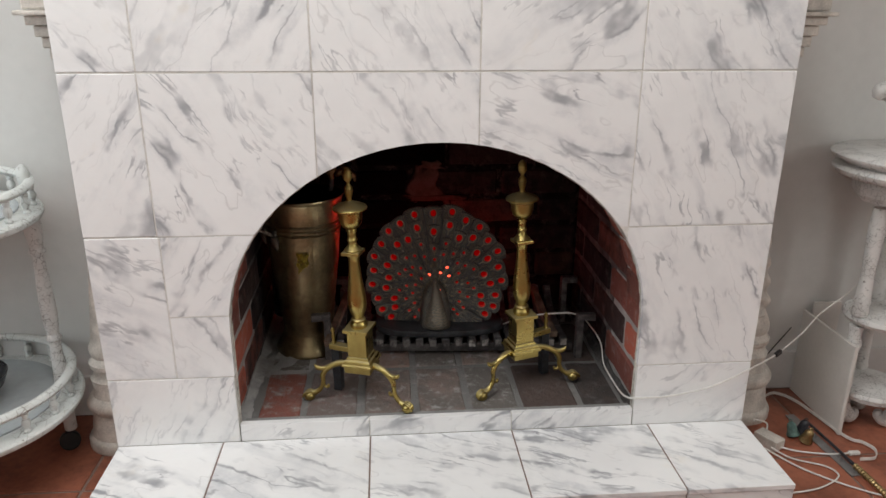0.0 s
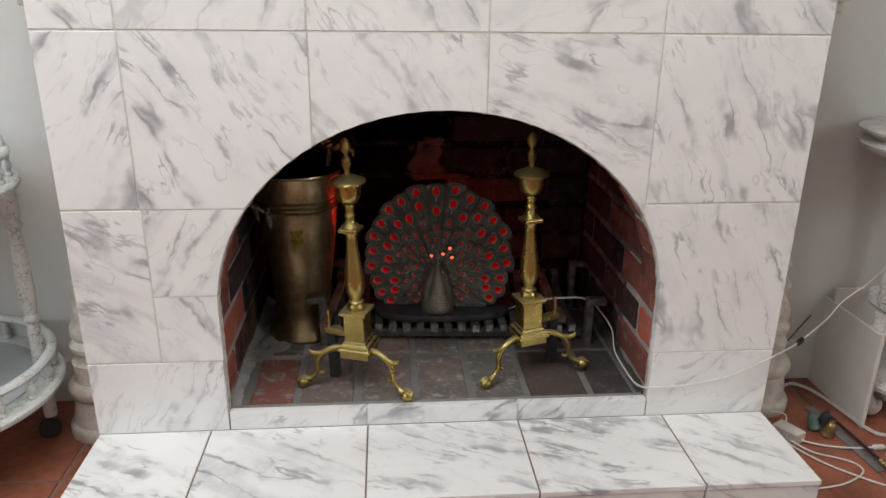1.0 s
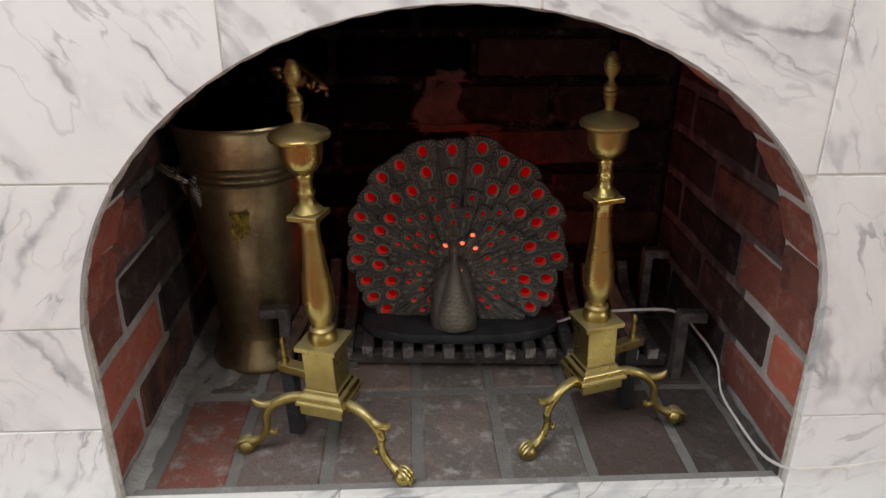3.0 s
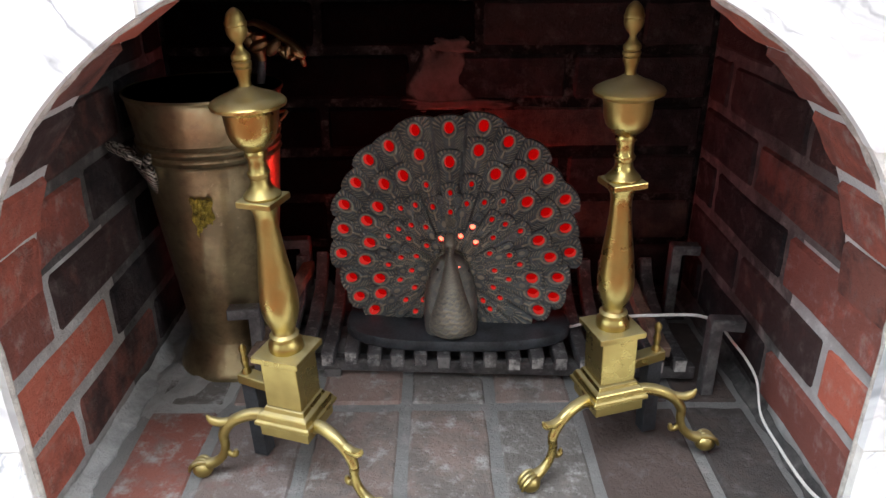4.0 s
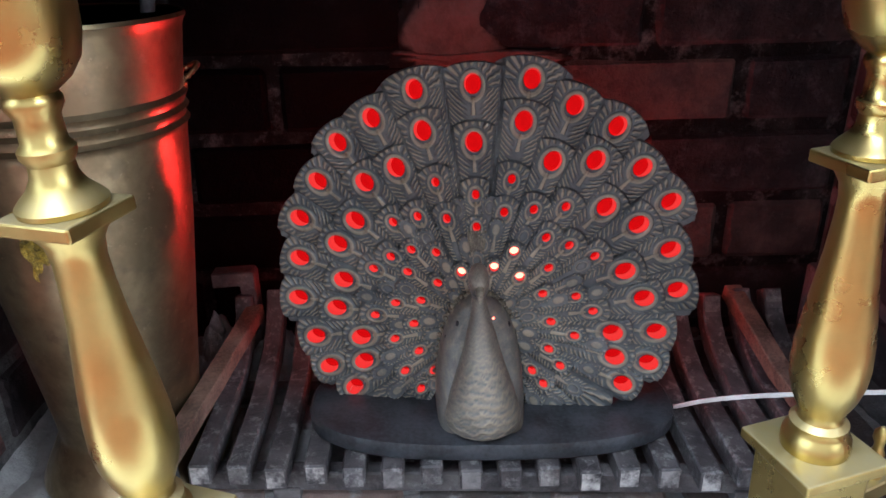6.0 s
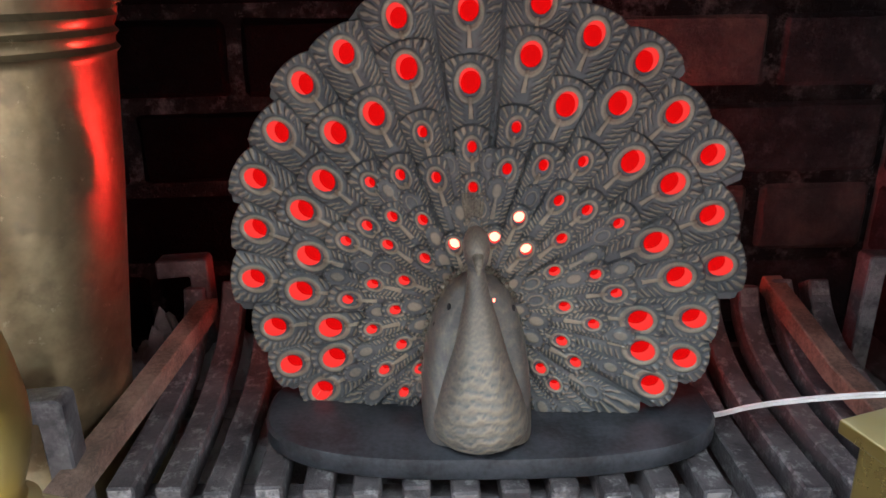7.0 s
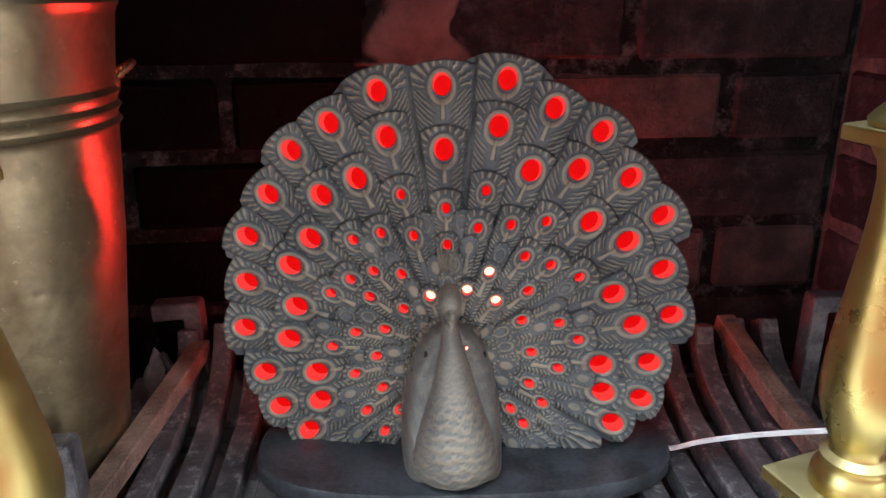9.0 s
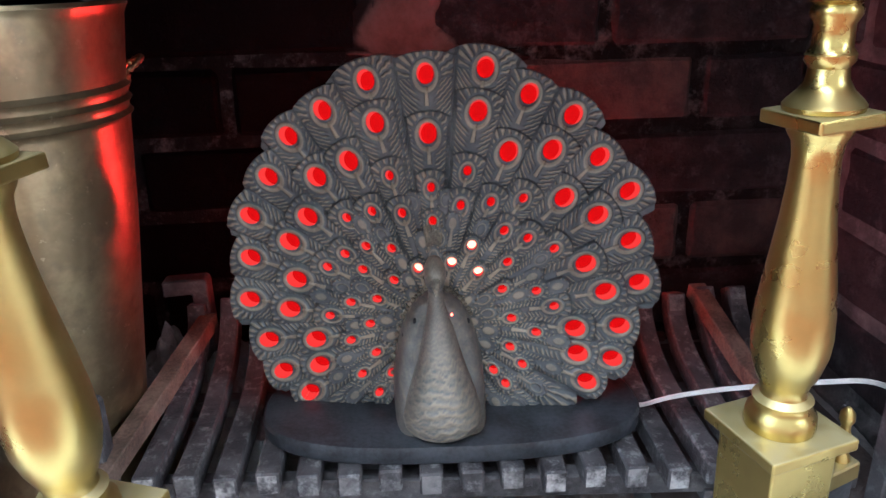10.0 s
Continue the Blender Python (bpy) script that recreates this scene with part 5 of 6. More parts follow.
sweep(smooth_line([(-0.243, 0.405, 0.470, 0.006), (-0.246, 0.404, 0.488, 0.010), (-0.244, 0.402, 0.505, 0.010)], 4), 10, hb)
part("tool_handle", hb, M_BRASS_OLD, tool, "leaf-shaped ornamental brass handle", True)

# ---- side columns ----


def side_column(x, y, twisted):
    c = empty("ornamental_column", (x, y, FLOOR), 0, "cream-painted turned wooden column with a capital beside the fireplace", "column", "pair of columns")
    prof = [(0.080, 0.0), (0.081, 0.004), (0.081, 0.020), (0.078, 0.026), (0.072, 0.030), (0.064, 0.085), (0.063, 0.090), (0.069, 0.096), (0.073, 0.106), (0.073, 0.116), (0.066, 0.126), (0.058, 0.130), (0.054, 0.140),
            (0.056, 0.165), (0.057, 0.172), (0.050, 0.180), (0.049, 0.196), (0.055, 0.202), (0.056, 0.212), (0.050, 0.220), (0.046, 0.226), (0.051, 0.234), (0.051, 0.250), (0.044, 0.268)]
    z = 0.28
    while z < 0.86:
        prof.append((0.0185 + 0.024 * max(0.0, 1 - (z - 0.28) / 0.22), z))
        z += 0.008
    prof += [(0.019, 0.862), (0.022, 0.868), (0.022, 0.874), (0.019, 0.878)]
    tw = (lambda a, zz: 0.13 * math.sin(2 * a + zz * 130) * (1 if 0.27 < zz < 0.86 else 0)) if twisted else None
    part("shaft", lathe(prof, 48, (x, y, FLOOR), None, tw), M_CREAM, c, "turned shaft", True)
    cap = bmesh.new()
    z0 = FLOOR + 0.8785
    for r, h0, h1 in ((0.022, 0.0, 0.022), (0.030, 0.022, 0.044), (0.038, 0.044, 0.066), (0.048, 0.066, 0.084), (0.062, 0.084, 0.094)):
        box((x - r, y - r, z0 + h0), (x + r, y + r, z0 + h1 - 0.0008), 0.003, cap)
    part("capital", cap, M_CREAM, c, "stepped square capital")
    part("block", box((x - 0.050, y - 0.050, z0 + 0.0945), (x + 0.050, y + 0.050, z0 + 0.140), 0.004), M_CREAM, c, "square block on the capital")
    return c


side_column(-0.742, 0.200, False)
side_column(0.768, 0.212, True)

# ---- round cart ----
CX, CY = -1.035, 0.085
cart = empty("tea_cart", (CX, CY, FLOOR), 0, "worn white-painted round two-tier wooden cart on castors", "cart")


def tier(z, r, name, shelf):
    plate = part(name, lathe([(r - 0.02, z), (r - 0.004, z + 0.002), (r, z + 0.008), (r, z + 0.014), (r - 0.004, z + 0.019), (r - 0.03, z + 0.020)], 72, (CX, CY, 0)), M_SHABBY, cart, "round worn white shelf", True)
    part("shelf_top", lathe([(r - 0.045, z + 0.0203), (r - 0.045, z + 0.0235)], 64, (CX, CY, 0)), shelf, plate, "grey glassy shelf surface")
    n = 20
    for i in range(n):
        a = 2 * math.pi * (i + 0.3) / n
        part("spindle", lathe([(0.007, 0.0), (0.0085, 0.004), (0.0055, 0.009), (0.0085, 0.018), (0.0090, 0.024), (0.0055, 0.032), (0.0075, 0.037), (0.0065, 0.042)], 10,
                              (CX + (r - 0.019) * math.cos(a), CY + (r - 0.019) * math.sin(a), z + 0.0195)), M_SHABBY, plate, "", True)
    rr = [(CX + (r - 0.019) * math.cos(2 * math.pi * i / 72), CY + (r - 0.019) * math.sin(2 * math.pi * i / 72), z + 0.070, 0.0105) for i in range(73)]
    part("gallery_rail", sweep(rr, 10, None, 0.85), M_SHABBY, plate, "round gallery rail", True)


tier(0.045, 0.245, "lower_tier", M_GLASSY)
tier(0.462, 0.228, "upper_tier", M_GLASSY)
for ang in (24, 144, 264):
    a = radians(ang)
    px, py = CX + 0.200 * math.cos(a), CY + 0.200 * math.sin(a)
    post = lathe([(0.015, 0.067), (0.017, 0.075), (0.015, 0.085), (0.012, 0.16), (0.0115, 0.17), (0.0165, 0.176), (0.0165, 0.182), (0.012, 0.188), (0.0155, 0.215), (0.0165, 0.25), (0.0145, 0.30), (0.012, 0.345), (0.011, 0.372),
                  (0.0165, 0.378), (0.0165, 0.385), (0.013, 0.39), (0.0175, 0.42), (0.0175, 0.44), (0.014, 0.461)], 24, (px, py, 0))
    part("post", post, M_CRACKLE, cart, "crackled turned post", True)
    part("knob", lathe([(0.010, 0.0), (0.013, 0.010), (0.013, 0.022), (0.0105, 0.034), (0.004, 0.040)], 16, (px, py, 0.482 + 0.045)), M_SHABBY, cart, "", True)
    part("leg", lathe([(0.0125, FLOOR + 0.050), (0.0135, FLOOR + 0.054), (0.0135, 0.045)], 18, (px, py, 0)), M_SHABBY, cart, "", True)
    wheel = moved(lathe([(0.010, -0.0085), (0.0195, -0.0085), (0.0225, -0.006), (0.0225, 0.006), (0.0195, 0.0085), (0.010, 0.0085)], 28), pose(px - 0.004, py - 0.006, FLOOR + 0.0227, 78, 0, 25))
    w = part("castor", wheel, M_BLACK, cart, "black castor wheel", True)
    part("castor_fork", box((px - 0.008, py - 0.008, FLOOR + 0.044), (px + 0.008, py + 0.008, FLOOR + 0.052), 0.002), M_BLACK, w)

bowl = empty("bowl", (-1.02, 0.06, 0.069), 0, "dark glazed bowl on the lower tier of the cart", "bowl")
part("bowl_shell", lathe([(0.030, 0.0), (0.034, 0.003), (0.055, 0.015), (0.078, 0.040), (0.088, 0.066), (0.086, 0.068), (0.075, 0.042), (0.052, 0.019), (0.010, 0.010)], 48, (-1.012, 0.075, 0.0690)), M_BOWL, bowl, "", True)
egg = bmesh.new()
bmesh.ops.create_uvsphere(egg, u_segments=20, v_segments=14, radius=0.028, matrix=Matrix.Translation((-0.985, 0.065, 0.122)) @ Matrix.Diagonal((1, 1, 0.85, 1)))
tagged(part("painted_egg", egg, M_FRUIT, None, "", True), "brown and cream painted egg lying in the bowl", "ornament")

# ---- white stand ----
SX, SY = 1.066, 0.140
stand = empty("plant_stand", (SX, SY, FLOOR), 0, "crackled white plant stand with scrolled feet near the wall", "stand")
part("table_disc", lathe([(0.127, 0.517), (0.159, 0.519), (0.167, 0.526), (0.170, 0.534), (0.164, 0.542), (0.151, 0.546), (0.159, 0.552), (0.175, 0.560), (0.177, 0.566), (0.170, 0.571), (0.053, 0.573)], 64, (SX, SY, 0)), M_CRACKLE, stand, "round moulded table top", True)
part("apron", lathe([(0.104, 0.462), (0.114, 0.465), (0.122, 0.478), (0.124, 0.500), (0.119, 0.5165)], 8, (SX, SY, 0)), M_CRACKLE, stand, "eight-sided apron")
part("lower_disc", lathe([(0.068, 0.165), (0.084, 0.168), (0.091, 0.178), (0.088, 0.188), (0.06, 0.191)], 48, (SX, SY, 0)), M_CRACKLE, stand, "round lower shelf", True)
part("gilt_plaque", box((SX - 0.075, SY - 0.128, 0.455), (SX - 0.04, SY - 0.121, 0.512), 0.002), M_GILT, stand, "gilt ornament on the apron")
for ang in (192, 312, 72):
    a = radians(ang)
    cx, cy = SX + 0.078 * math.cos(a), SY + 0.078 * math.sin(a)
    part("post", lathe([(0.014, 0.00), (0.017, 0.01), (0.014, 0.02), (0.0135, 0.10), (0.018, 0.11), (0.018, 0.125), (0.014, 0.135), (0.0165, 0.164)], 20, (cx, cy, 0.0)), M_CRACKLE, stand, "", True)
    part("post", lathe([(0.017, 0.1915), (0.0195, 0.20), (0.0165, 0.215), (0.0195, 0.225), (0.017, 0.236), (0.0145, 0.30), (0.0165, 0.36), (0.019, 0.41), (0.015, 0.4515)], 20, (cx, cy, 0.0)), M_CRACKLE, stand, "", True)
    d = (math.cos(a), math.sin(a))
    foot = smooth_line([(SX + d[0] * r, SY + d[1] * r, z, w) for r, z, w in ((0.070, -0.004, 0.016), (0.075, -0.020, 0.018), (0.075, -0.044, 0.019), (0.066, -0.066, 0.020), (0.050, -0.082, 0.020), (0.034, -0.078, 0.015), (0.030, -0.066, 0.008))], 6)
    part("scroll_foot", sweep(foot, 14), M_CRACKLE, stand, "heavy scrolled foot", True)
part("hub", lathe([(0.055, -0.025), (0.082, -0.022), (0.086, -0.010), (0.082, -0.001)], 32, (SX, SY, 0)), M_CRACKLE, stand, "", True)
scroll = smooth_line([(SX - 0.02, SY, 0.5735, 0.020), (SX - 0.03, SY, 0.62, 0.018), (SX - 0.062, SY - 0.003, 0.672, 0.018), (SX - 0.098, SY - 0.006, 0.704, 0.021), (SX - 0.125, SY - 0.008, 0.706, 0.019), (SX - 0.134, SY - 0.008, 0.692, 0.008)], 6)
part("scroll_arm", sweep(scroll, 14), M_CRACKLE, stand, "upward scrolled arm", True)

# ---- things on the floor beside the hearth ----
panel = empty("white_panel", (0.975, 0.19, FLOOR), 0, "thin white board standing on edge on the tiles", "panel", "white boards")
part("board", box((0.965, 0.085, FLOOR + 0.0005), (0.972, 0.298, 0.128), 0.001), M_PANEL, panel)
part("edge_tube", lathe([(0.0055, 0.0), (0.0055, 0.236)], 14, (0.9685, 0.081, FLOOR + 0.0005)), M_PANEL, panel, "rounded white edge", True)
panel2 = empty("white_panel", (1.02, 0.305, FLOOR), 0, "second white board leaning flat against the wall", "panel", "white boards")
part("board", box((0.990, 0.292, FLOOR + 0.0005), (1.062, 0.300, 0.150), 0.001), M_PANEL, panel2)

for bx, by, mat, tilt, word in ((0.852, 0.078, M_VERDIGRIS, -16, "green verdigris-coated"), (0.880, 0.092, M_BELL_DARK, 8, "dark metal"), (0.868, 0.054, M_BELL_BRASS, 12, "worn brass")):
    bell = empty("small_bell", (bx, by, FLOOR + 0.001), 0, word + " little bell lying on the tiles", "bell", "little bells")
    part("bell_shell", moved(lathe([(0.0150, 0.0), (0.0155, 0.002), (0.0136, 0.006), (0.0116, 0.014), (0.0105, 0.023), (0.0088, 0.029), (0.005, 0.033), (0.0015, 0.034)], 28), pose(bx, by, FLOOR + 0.005, tilt, tilt * 0.7, 0)), mat, bell, "", True)
    loop = [(0.004 * math.cos(t * math.pi / 6), 0, 0.036 + 0.004 * math.sin(t * math.pi / 6), 0.0012) for t in range(-1, 8)]
    part("loop", moved(sweep(loop, 8), pose(bx, by, FLOOR + 0.005, tilt, tilt * 0.7, 0)), mat, bell, "", True)

adapter = empty("power_adapter", (0.778, 0.050, FLOOR), 0, "small beige power adapter with thin leads on the tiles", "adapter")
part("case", moved(box((-0.017, -0.030, 0.0), (0.017, 0.030, 0.026), 0.002), pose(0.776, 0.052, FLOOR + 0.0005, 0, 0, 28)), M_CREAM, adapter)
for pts, r in (([(0.782, 0.078, FLOOR + 0.012), (0.800, 0.110, FLOOR + 0.020), (0.770, 0.112, FLOOR + 0.030), (0.760, 0.100, FLOOR + 0.034)], 0.0019),
               ([(0.786, 0.030, FLOOR + 0.010), (0.83, 0.015, FLOOR + 0.004), (0.89, 0.000, FLOOR + 0.004), (0.945, -0.004, FLOOR + 0.006)], 0.0022),
               ([(0.768, 0.026, FLOOR + 0.010), (0.80, -0.01, FLOOR + 0.004), (0.86, -0.045, FLOOR + 0.004), (0.868, -0.080, FLOOR + 0.004), (0.815, -0.112, FLOOR + 0.004), (0.76, -0.125, FLOOR + 0.004), (0.70, -0.128, FLOOR + 0.004)], 0.0019),
               ([(0.755, 0.03, FLOOR + 0.006), (0.80, -0.045, FLOOR + 0.004), (0.87, -0.115, FLOOR + 0.004), (0.95, -0.165, FLOOR + 0.004), (1.05, -0.20, FLOOR + 0.004)], 0.0022)):
    part("lead", sweep([(*p, r) for p in smooth_line(pts, 8)], 8), M_CORD, adapter, "", True)
part("plug", moved(box((-0.013, -0.005, -0.004), (0.013, 0.005, 0.004), 0.0015), pose(0.952, -0.004, FLOOR + 0.0065, 0, 0, 0)), M_CORD, adapter, "small white plug")

strip = empty("led_strip", (0.96, 0.15, FLOOR), 0, "loose translucent white light strip curling on the tiles", "light strip")
sp = smooth_line([(0.862, 0.248, FLOOR + 0.008), (0.905, 0.262, FLOOR + 0.010), (0.940, 0.210, FLOOR + 0.010), (0.968, 0.060, FLOOR + 0.010), (0.995, 0.030, FLOOR + 0.010), (1.005, 0.000, FLOOR + 0.010), (0.985, -0.030, FLOOR + 0.010), (0.950, -0.030, FLOOR + 0.008)], 8)
part("strip", bar([tuple(p) for p in sp], 0.0075, 0.0018, side=(0, 0, 1)), M_CORD, strip)

poker = empty("fire_poker", (0.92, 0.0, FLOOR), 0, "dark iron poker with a brass-wound handle lying on the tiles", "poker")
part("rod", sweep([(0.912, 0.125, FLOOR + 0.010, 0.0035), (0.918, 0.02, FLOOR + 0.010, 0.0035), (0.921, -0.055, FLOOR + 0.010, 0.004)], 10), M_BELL_DARK, poker, "dark iron rod", True)
grip = [(0.921 + 0.004 * t, -0.055 - 0.13 * t, FLOOR + 0.010, 0.0062 + 0.0012 * math.sin(t * 95)) for t in np.linspace(0, 1, 90)]
part("grip", sweep(grip, 12), M_BELL_BRASS, poker, "brass-wound handle", True)
sheet = empty("plastic_offcut", (0.905, 0.02, FLOOR), 0, "narrow grey translucent plastic offcut on the tiles", "plastic strip")
part("strip", moved(box((-0.012, -0.125, 0.0), (0.012, 0.125, 0.002), 0.0006), pose(0.902, 0.045, FLOOR + 0.0008, 0, 0, 4)), M_BLADE, sheet)

# thin dark rod leaning on the wall beside the twisted column
rod = empty("thin_rod", (0.80, 0.268, FLOOR), 0, "thin dark rod leaning against the wall beside the fireplace", "rod")
part("rod_body", sweep([(0.770, 0.240, FLOOR + 0.0021, 0.0018), (0.849, 0.270, -0.012, 0.0018), (0.946, 0.3085, 0.073, 0.0015)], 8), M_BLACK, rod, "", True)

# ---- pieces: bricks and floor tiles ----


def brick_mesh(size, seed, bevel=0.005):
    rnd = random.Random(seed)
    b = box([-s / 2 for s in size], [s / 2 for s in size], bevel, None, 1)
    bmesh.ops.subdivide_edges(b, edges=[e for e in b.edges if e.calc_length() > 0.045], cuts=2)
    for v in b.verts:
        v.co += Vector([rnd.uniform(-1, 1) * 0.0013 for _ in range(3)])
    me = bpy.data.meshes.new("brick")
    b.to_mesh(me)
    b.free()
    return me


SHAPES = {}


def brick(size, at, material, parent, turn=(0, 0, 0)):
    key = (tuple(round(s, 3) for s in size), material.name, random.randrange(3))
    if key not in SHAPES:
        me = brick_mesh(size, len(SHAPES) + 5)
        me.materials.append(material)
        SHAPES[key] = me
    ob = new("brick", SHAPES[key])
    ob.matrix_basis = pose(*at, *turn)
    return attach_piece(ob, parent)


def attach_piece(ob, parent):
    ob.parent = parent
    ob.matrix_parent_inverse = parent.matrix_basis.inverted()
    return ob


random.seed(11)
lining = {o.name: o for o in fireplace.children}
PITCH, JOINT, LENGTH = 0.0812, 0.0130, 0.2475
COURSE0 = 0.0562 - PITCH
for side, x, phase in (("left_lining", WX0, 0.122), ("right_lining", WX1, 0.237)):
    sx = -1 if side[0] == "l" else 1
    for c in range(0, 9):
        z = COURSE0 + PITCH * c
        y = (phase + (0.0 if c % 2 else LENGTH / 2)) % LENGTH - LENGTH
        while y < BACK - 0.01:
            y0, y1 = max(y + JOINT / 2, 0.0155), min(y + LENGTH - JOINT / 2, BACK - 0.004)
            y += LENGTH
            zt = z + PITCH - JOINT
            # the front bricks of the upper courses stop short of the arch ring
            if zt > ARCH_Z + 0.03:
                y0 = max(y0, 0.118)
            if y1 - y0 < 0.03:
                continue
            # darker tones by depth and height: soot, with the firebox's shade put in
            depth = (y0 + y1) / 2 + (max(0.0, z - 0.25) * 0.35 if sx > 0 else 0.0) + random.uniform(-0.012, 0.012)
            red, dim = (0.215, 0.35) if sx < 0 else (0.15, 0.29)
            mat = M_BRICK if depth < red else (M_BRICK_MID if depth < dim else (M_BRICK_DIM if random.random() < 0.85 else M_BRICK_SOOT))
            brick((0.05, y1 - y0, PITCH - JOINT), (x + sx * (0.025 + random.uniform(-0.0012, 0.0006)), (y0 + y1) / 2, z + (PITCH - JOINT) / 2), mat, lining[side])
for c in range(0, 9):
    z = COURSE0 + PITCH * c
    x = (0.302 + (0.0 if c % 2 == 0 else 0.145)) % LENGTH - 3 * LENGTH
    while x < WX1 - 0.01:
        x0, x1 = max(x + JOINT / 2, WX0 + 0.003), min(x + LENGTH - JOINT / 2, WX1 - 0.003)
        x += LENGTH
        if x1 - x0 > 0.03:
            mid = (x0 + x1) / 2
            # shade and glow falloff put into colour: left and top near-black, right paler
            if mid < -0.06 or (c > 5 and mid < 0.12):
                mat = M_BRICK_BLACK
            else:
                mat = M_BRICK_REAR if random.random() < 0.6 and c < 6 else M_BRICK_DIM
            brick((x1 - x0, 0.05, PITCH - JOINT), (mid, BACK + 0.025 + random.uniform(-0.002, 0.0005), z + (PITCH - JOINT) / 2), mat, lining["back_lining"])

# mortar reveal and bricks of the arch ring
ring_bed = bmesh.new()
prev = None
STEPS = 120
pts = [(ARCH_X - ARCH_A, BED)] + [(ARCH_X - ARCH_A * math.cos(math.pi * i / STEPS), ARCH_Z + ARCH_B * math.sin(math.pi * i / STEPS)) for i in range(STEPS + 1)] + [(ARCH_X + ARCH_A, BED)]
for i, (x, z) in enumerate(pts[3:-3]):
    nx, nz = x - ARCH_X, max(0.0, z - ARCH_Z) * (ARCH_A / ARCH_B) ** 2
    ln = math.hypot(nx, nz) or 1
    nx, nz = nx / ln, nz / ln
    cur = [ring_bed.verts.new(v) for v in ((x + nx * 0.007, 0.0135, z + nz * 0.007), (x + nx * 0.007, 0.1145, z + nz * 0.007), (x + nx * 0.05, 0.1145, z + nz * 0.05), (x + nx * 0.05, 0.0135, z + nz * 0.05))]
    if prev:
        for k in range(4):
            ring_bed.faces.new((prev[k], prev[(k + 1) % 4], cur[(k + 1) % 4], cur[k]))
    prev = cur
ring_part = part("arch_ring", ring_bed, M_MORTAR, fireplace, "mortar bed of the brick arch")
trim_line = [(x, 0.0145, z, 0.0030 + 0.0008 * math.sin(i * 1.7)) for i, (x, z) in enumerate(pts)]
part("arch_bead", sweep(trim_line, 8, None, 1.0, (0, 1, 0)), M_BEAD, fireplace, "rough mortar bead round the opening")
lens_ = [0.0]
for p, q in zip(pts[1:-1], pts[2:-1]):
    lens_.append(lens_[-1] + math.hypot(q[0] - p[0], q[1] - p[1]))
total = lens_[-1]
nb = round(total / 0.0760)
for k in range(nb):
    s = total * (k + 0.5) / nb
    i = next(j for j in range(len(lens_)) if lens_[j] >= s)
    x, z = pts[1 + i]
    tx, tz = pts[min(2 + i, STEPS + 1)][0] - pts[max(i, 1)][0], pts[min(2 + i, STEPS + 1)][1] - pts[max(i, 1)][1]
    ang = math.degrees(math.atan2(tz, tx))
    t = radians(ang)
    nx, nz = -math.sin(t), math.cos(t)
    brick((total / nb - JOINT, 0.096, 0.05), (x + nx * 0.0255, 0.0655, z + nz * 0.0255), M_BRICK if random.random() < 0.8 else M_BRICK_MID, ring_part, (0, -ang, 0))

# firebox floor
bed = part("firebox_floor", box((WX0 - 0.005, 0.031, FLOOR), (WX1 + 0.005, BACK + 0.005, BED - 0.0032)), M_BED, fireplace, "ashy mortar bed of the firebox floor")
fx = [WX0 + 0.026, -0.303, -0.179, -0.056, 0.060, 0.177, 0.313, WX1 - 0.012]
for r, (y0, y1) in enumerate(((0.024, 0.230), (0.242, 0.458), (0.470, BACK - 0.008))):
    for a, b in zip(fx, fx[1:]):
        mat = M_FLOOR_RED if (r == 0 and b < -0.17) else M_FLOOR_BRICK
        if a > 0.12:
            mat = M_FLOOR_DARK
        brick((b - a - 0.011, y1 - y0, 0.03), ((a + b) / 2, (y0 + y1) / 2, BED - 0.015 + random.uniform(-0.0012, 0.0008)), mat, bed)

for name, x0, sx, w in (("mortar_fillet", WX0 - 0.002, 1, 0.017), ("mortar_fillet", WX1 + 0.002, -1, 0.010)):
    fb = bmesh.new()
    prev = None
    for i in range(110):
        y = 0.020 + (BACK - 0.03) * i / 109
        k = 1 + 0.55 * noise.noise((i * 0.09, sx * 3.0, 0.0)) + 0.16 * noise.noise((i * 0.43, sx * 5.0, 1.0))
        cur = [fb.verts.new(v) for v in ((x0, y, BED - 0.01), (x0, y, BED + 0.013 * k), (x0 + sx * w * 0.35 * k, y, BED + 0.0055 * k), (x0 + sx * w * 1.15 * k, y, BED + 0.0004), (x0 + sx * w * 1.15 * k, y, BED - 0.01))]
        if prev:
            for q in range(5):
                fb.faces.new((prev[q], prev[(q + 1) % 5], cur[(q + 1) % 5], cur[q]))
        else:
            fb.faces.new(cur)
        prev = cur
    fb.faces.new(prev[::-1])
    part(name, fb, M_ASH if sx > 0 else M_MORTAR_DIM, fireplace, "rough grey mortar fillet along the wall", True)

# floor tiles of the room
TS = 0.335
for i in range(-6, 6):
    for j in range(-10, 1):
        x0, y0 = i * TS - 0.10, j * TS + 0.003
        x1, y1 = x0 + TS - 0.007, y0 + TS - 0.007
        x0, x1, y0, y1 = max(x0, RX0 + 0.002), min(x1, RX1 - 0.002), max(y0, RY0 + 0.002), min(y1, RY1 - 0.013)
        if x1 - x0 < 0.03 or y1 - y0 < 0.03 or (x0 > LEFT - 0.0 and x1 < RIGHT and y0 > HEARTH_Y):
            continue
        part("floor_tile", box((x0, y0, FLOOR - 0.006), (x1, y1, FLOOR), 0.0012, None, 1), M_TILE, floor)

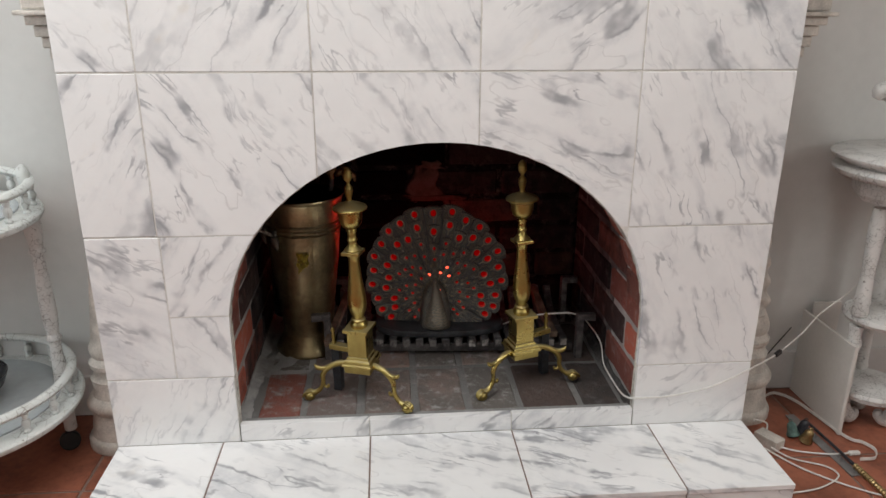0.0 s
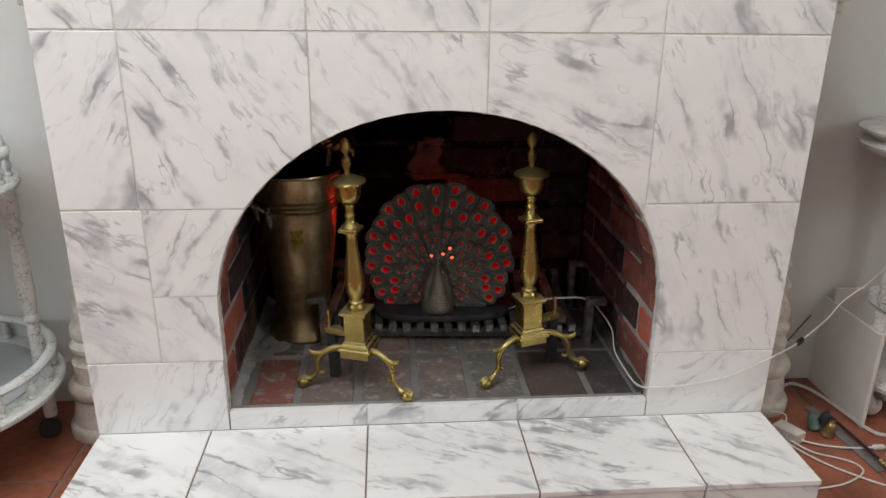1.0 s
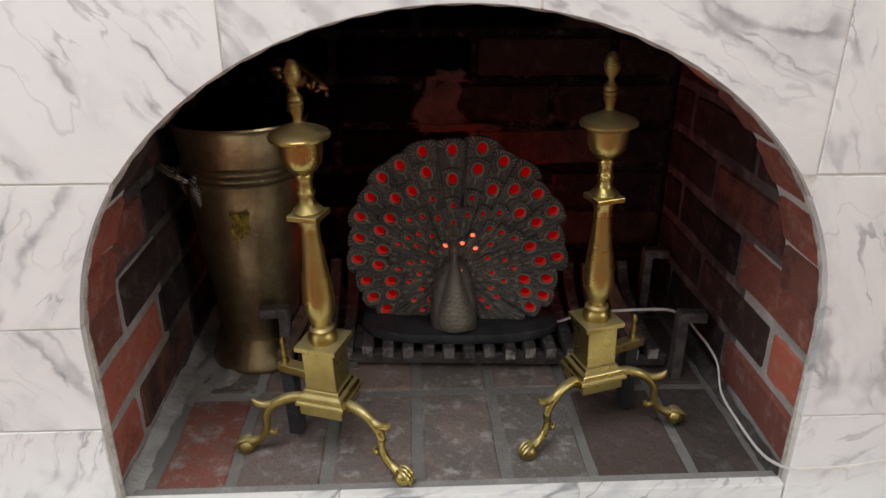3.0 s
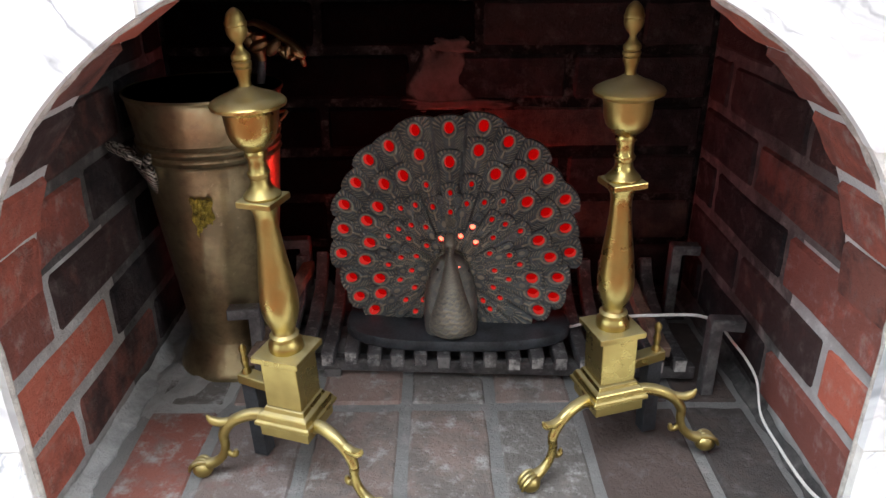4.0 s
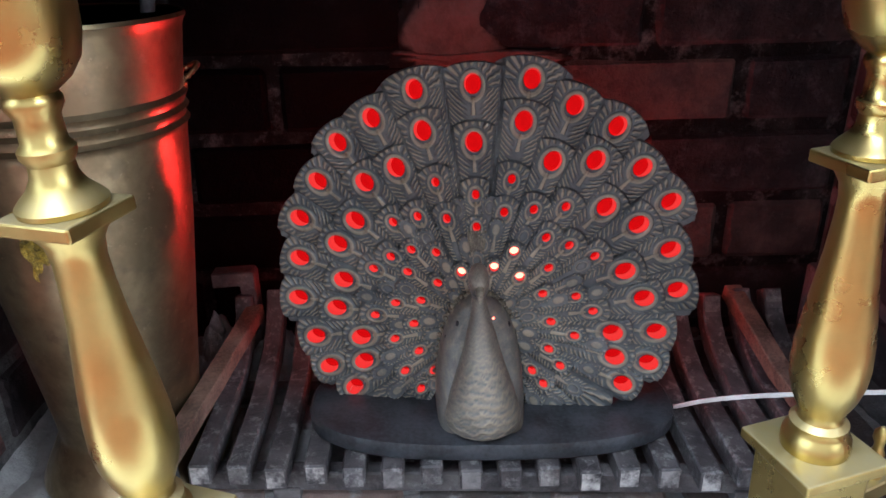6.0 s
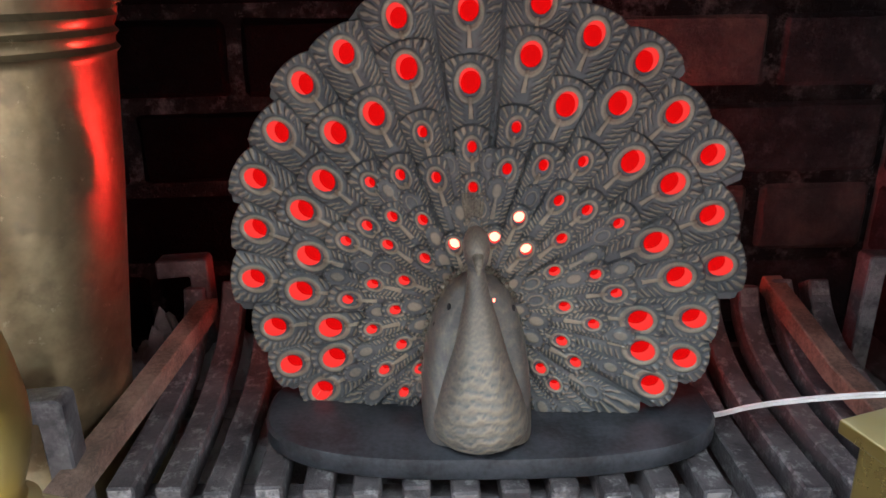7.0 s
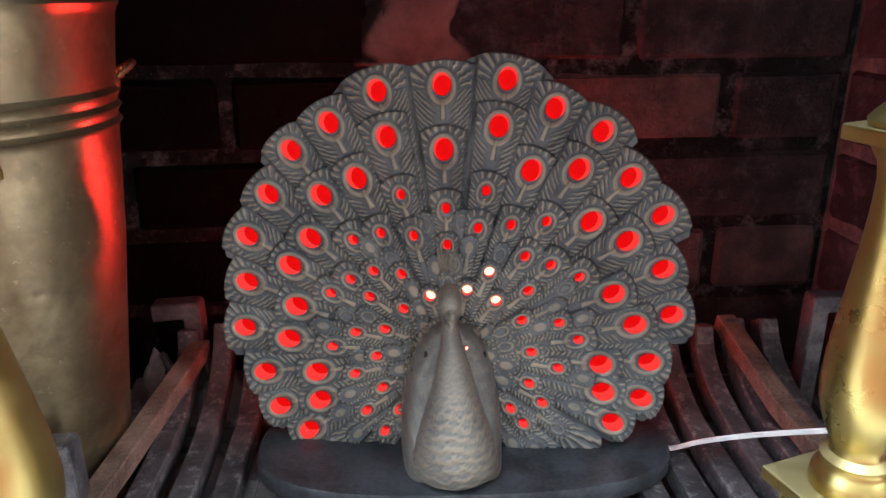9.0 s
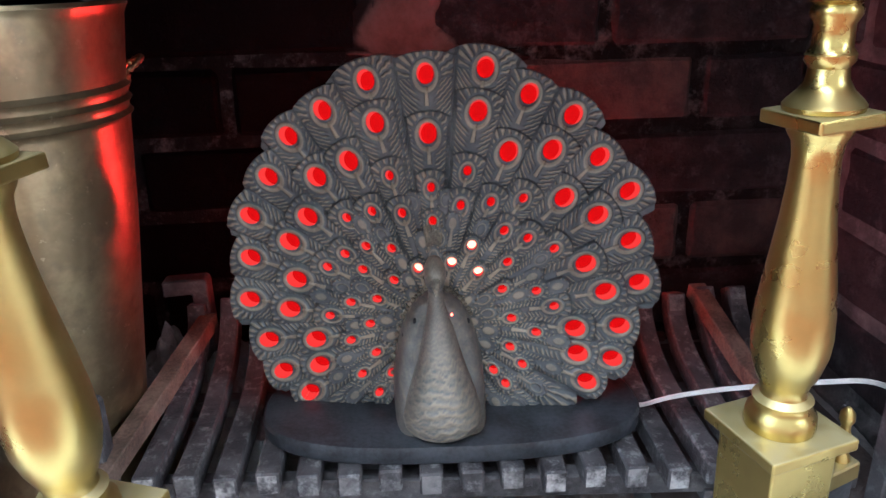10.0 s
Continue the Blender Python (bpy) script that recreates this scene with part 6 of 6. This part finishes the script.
# smears of old render on the rear wall above the lamp
def smear(name, x0, x1, z0, z1, lean, depth, seed):
    """A ragged, tapering patch of render, thickest in its middle, that sinks into the brick face at its edge."""
    bm = bmesh.new()
    nx, nz = 44, 36
    grid, wear_shade = [], []
    for i in range(nx + 1):
        col = []
        for k in range(nz + 1):
            u, w = 2 * i / nx - 1, k / nz
            narrow = 1 - lean * w
            x = (x0 + x1) / 2 + (x1 - x0) / 2 * u * narrow + 0.006 * math.sin(w * 9 + seed)
            z = z0 + (z1 - z0) * w + 0.0015 * math.sin(u * 5 + seed * 2)
            ragged = 0.5 * noise.noise((u * 2.5, w * 3.5, seed)) + 0.25 * noise.noise((u * 7, w * 9, seed))
            edge = min(1 - abs(u), 2.2 * w, 2.0 * (1 - w)) * 2.2 + ragged
            pit = 0.8 * math.exp(-((u + 0.72) / 0.10) ** 2 - ((w - 0.20) / 0.07) ** 2)
            wear_shade.append(max(0.0, min(1.0, edge - 2 * pit)))
            col.append(bm.verts.new((x, BACK - depth * max(-1.4, min(1.0, edge - pit)), z)))
        grid.append(col)
    for p, q in zip(grid, grid[1:]):
        for k in range(nz):
            bm.faces.new((p[k], q[k], q[k + 1], p[k + 1]))
    bmesh.ops.reverse_faces(bm, faces=bm.faces)
    ob = part(name, bm, M_SMEAR, fireplace, "ragged patch of scorched pinkish render", True)
    ob.data.attributes.new("wear_shade", "FLOAT", "POINT").data.foreach_set("value", wear_shade)


smear("render_patch", -0.082, 0.066, 0.350, 0.466, 0.62, 0.0030, 0.4)
smear("render_lip", -0.034, 0.052, 0.452, 0.478, 0.30, 0.0035, 2.1)
smear("render_ledge", -0.070, 0.120, 0.364, 0.382, 0.10, 0.0045, 3.3)


# ash and broken clinker swept under and behind the grate
def ash_heap(cx, cy, rx, ry, height, seed, coarse, label):
    bm = bmesh.new()
    n = 46
    rows = []
    for i in range(n + 1):
        row = []
        for k in range(n + 1):
            u, w = 2 * i / n - 1, 2 * k / n - 1
            fall = max(0.0, 1 - u * u) * max(0.0, 1 - w * w)
            rough = 0.62 + 0.55 * noise.noise((u * 3 + seed, w * 3, 0)) + coarse * (0.40 * noise.noise((u * 9, w * 9, seed)) + 0.18 * noise.noise((u * 22, w * 22, seed)))
            row.append(bm.verts.new((cx + rx * u, cy + ry * w, BED - 0.004 + height * fall * max(0.05, rough))))
        rows.append(row)
    for p, q in zip(rows, rows[1:]):
        for k in range(n):
            bm.faces.new((p[k], q[k], q[k + 1], p[k + 1]))
    tagged(part("ash_heap", bm, M_DRIFT if coarse < 0.5 else M_ASH, None, "", True), label, "ash", kind="stuff")


ash_heap(-0.374, 0.372, 0.083, 0.165, 0.0130, 7.7, 0.25, "drift of pale grey ash along the brick wall")
ash_heap(-0.245, 0.508, 0.105, 0.056, 0.085, 1.3, 1.0, "heap of pale grey ash and clinker behind the grate")
ash_heap(-0.140, 0.400, 0.125, 0.090, 0.026, 4.1, 0.7, "thin drift of pale grey ash under the grate")
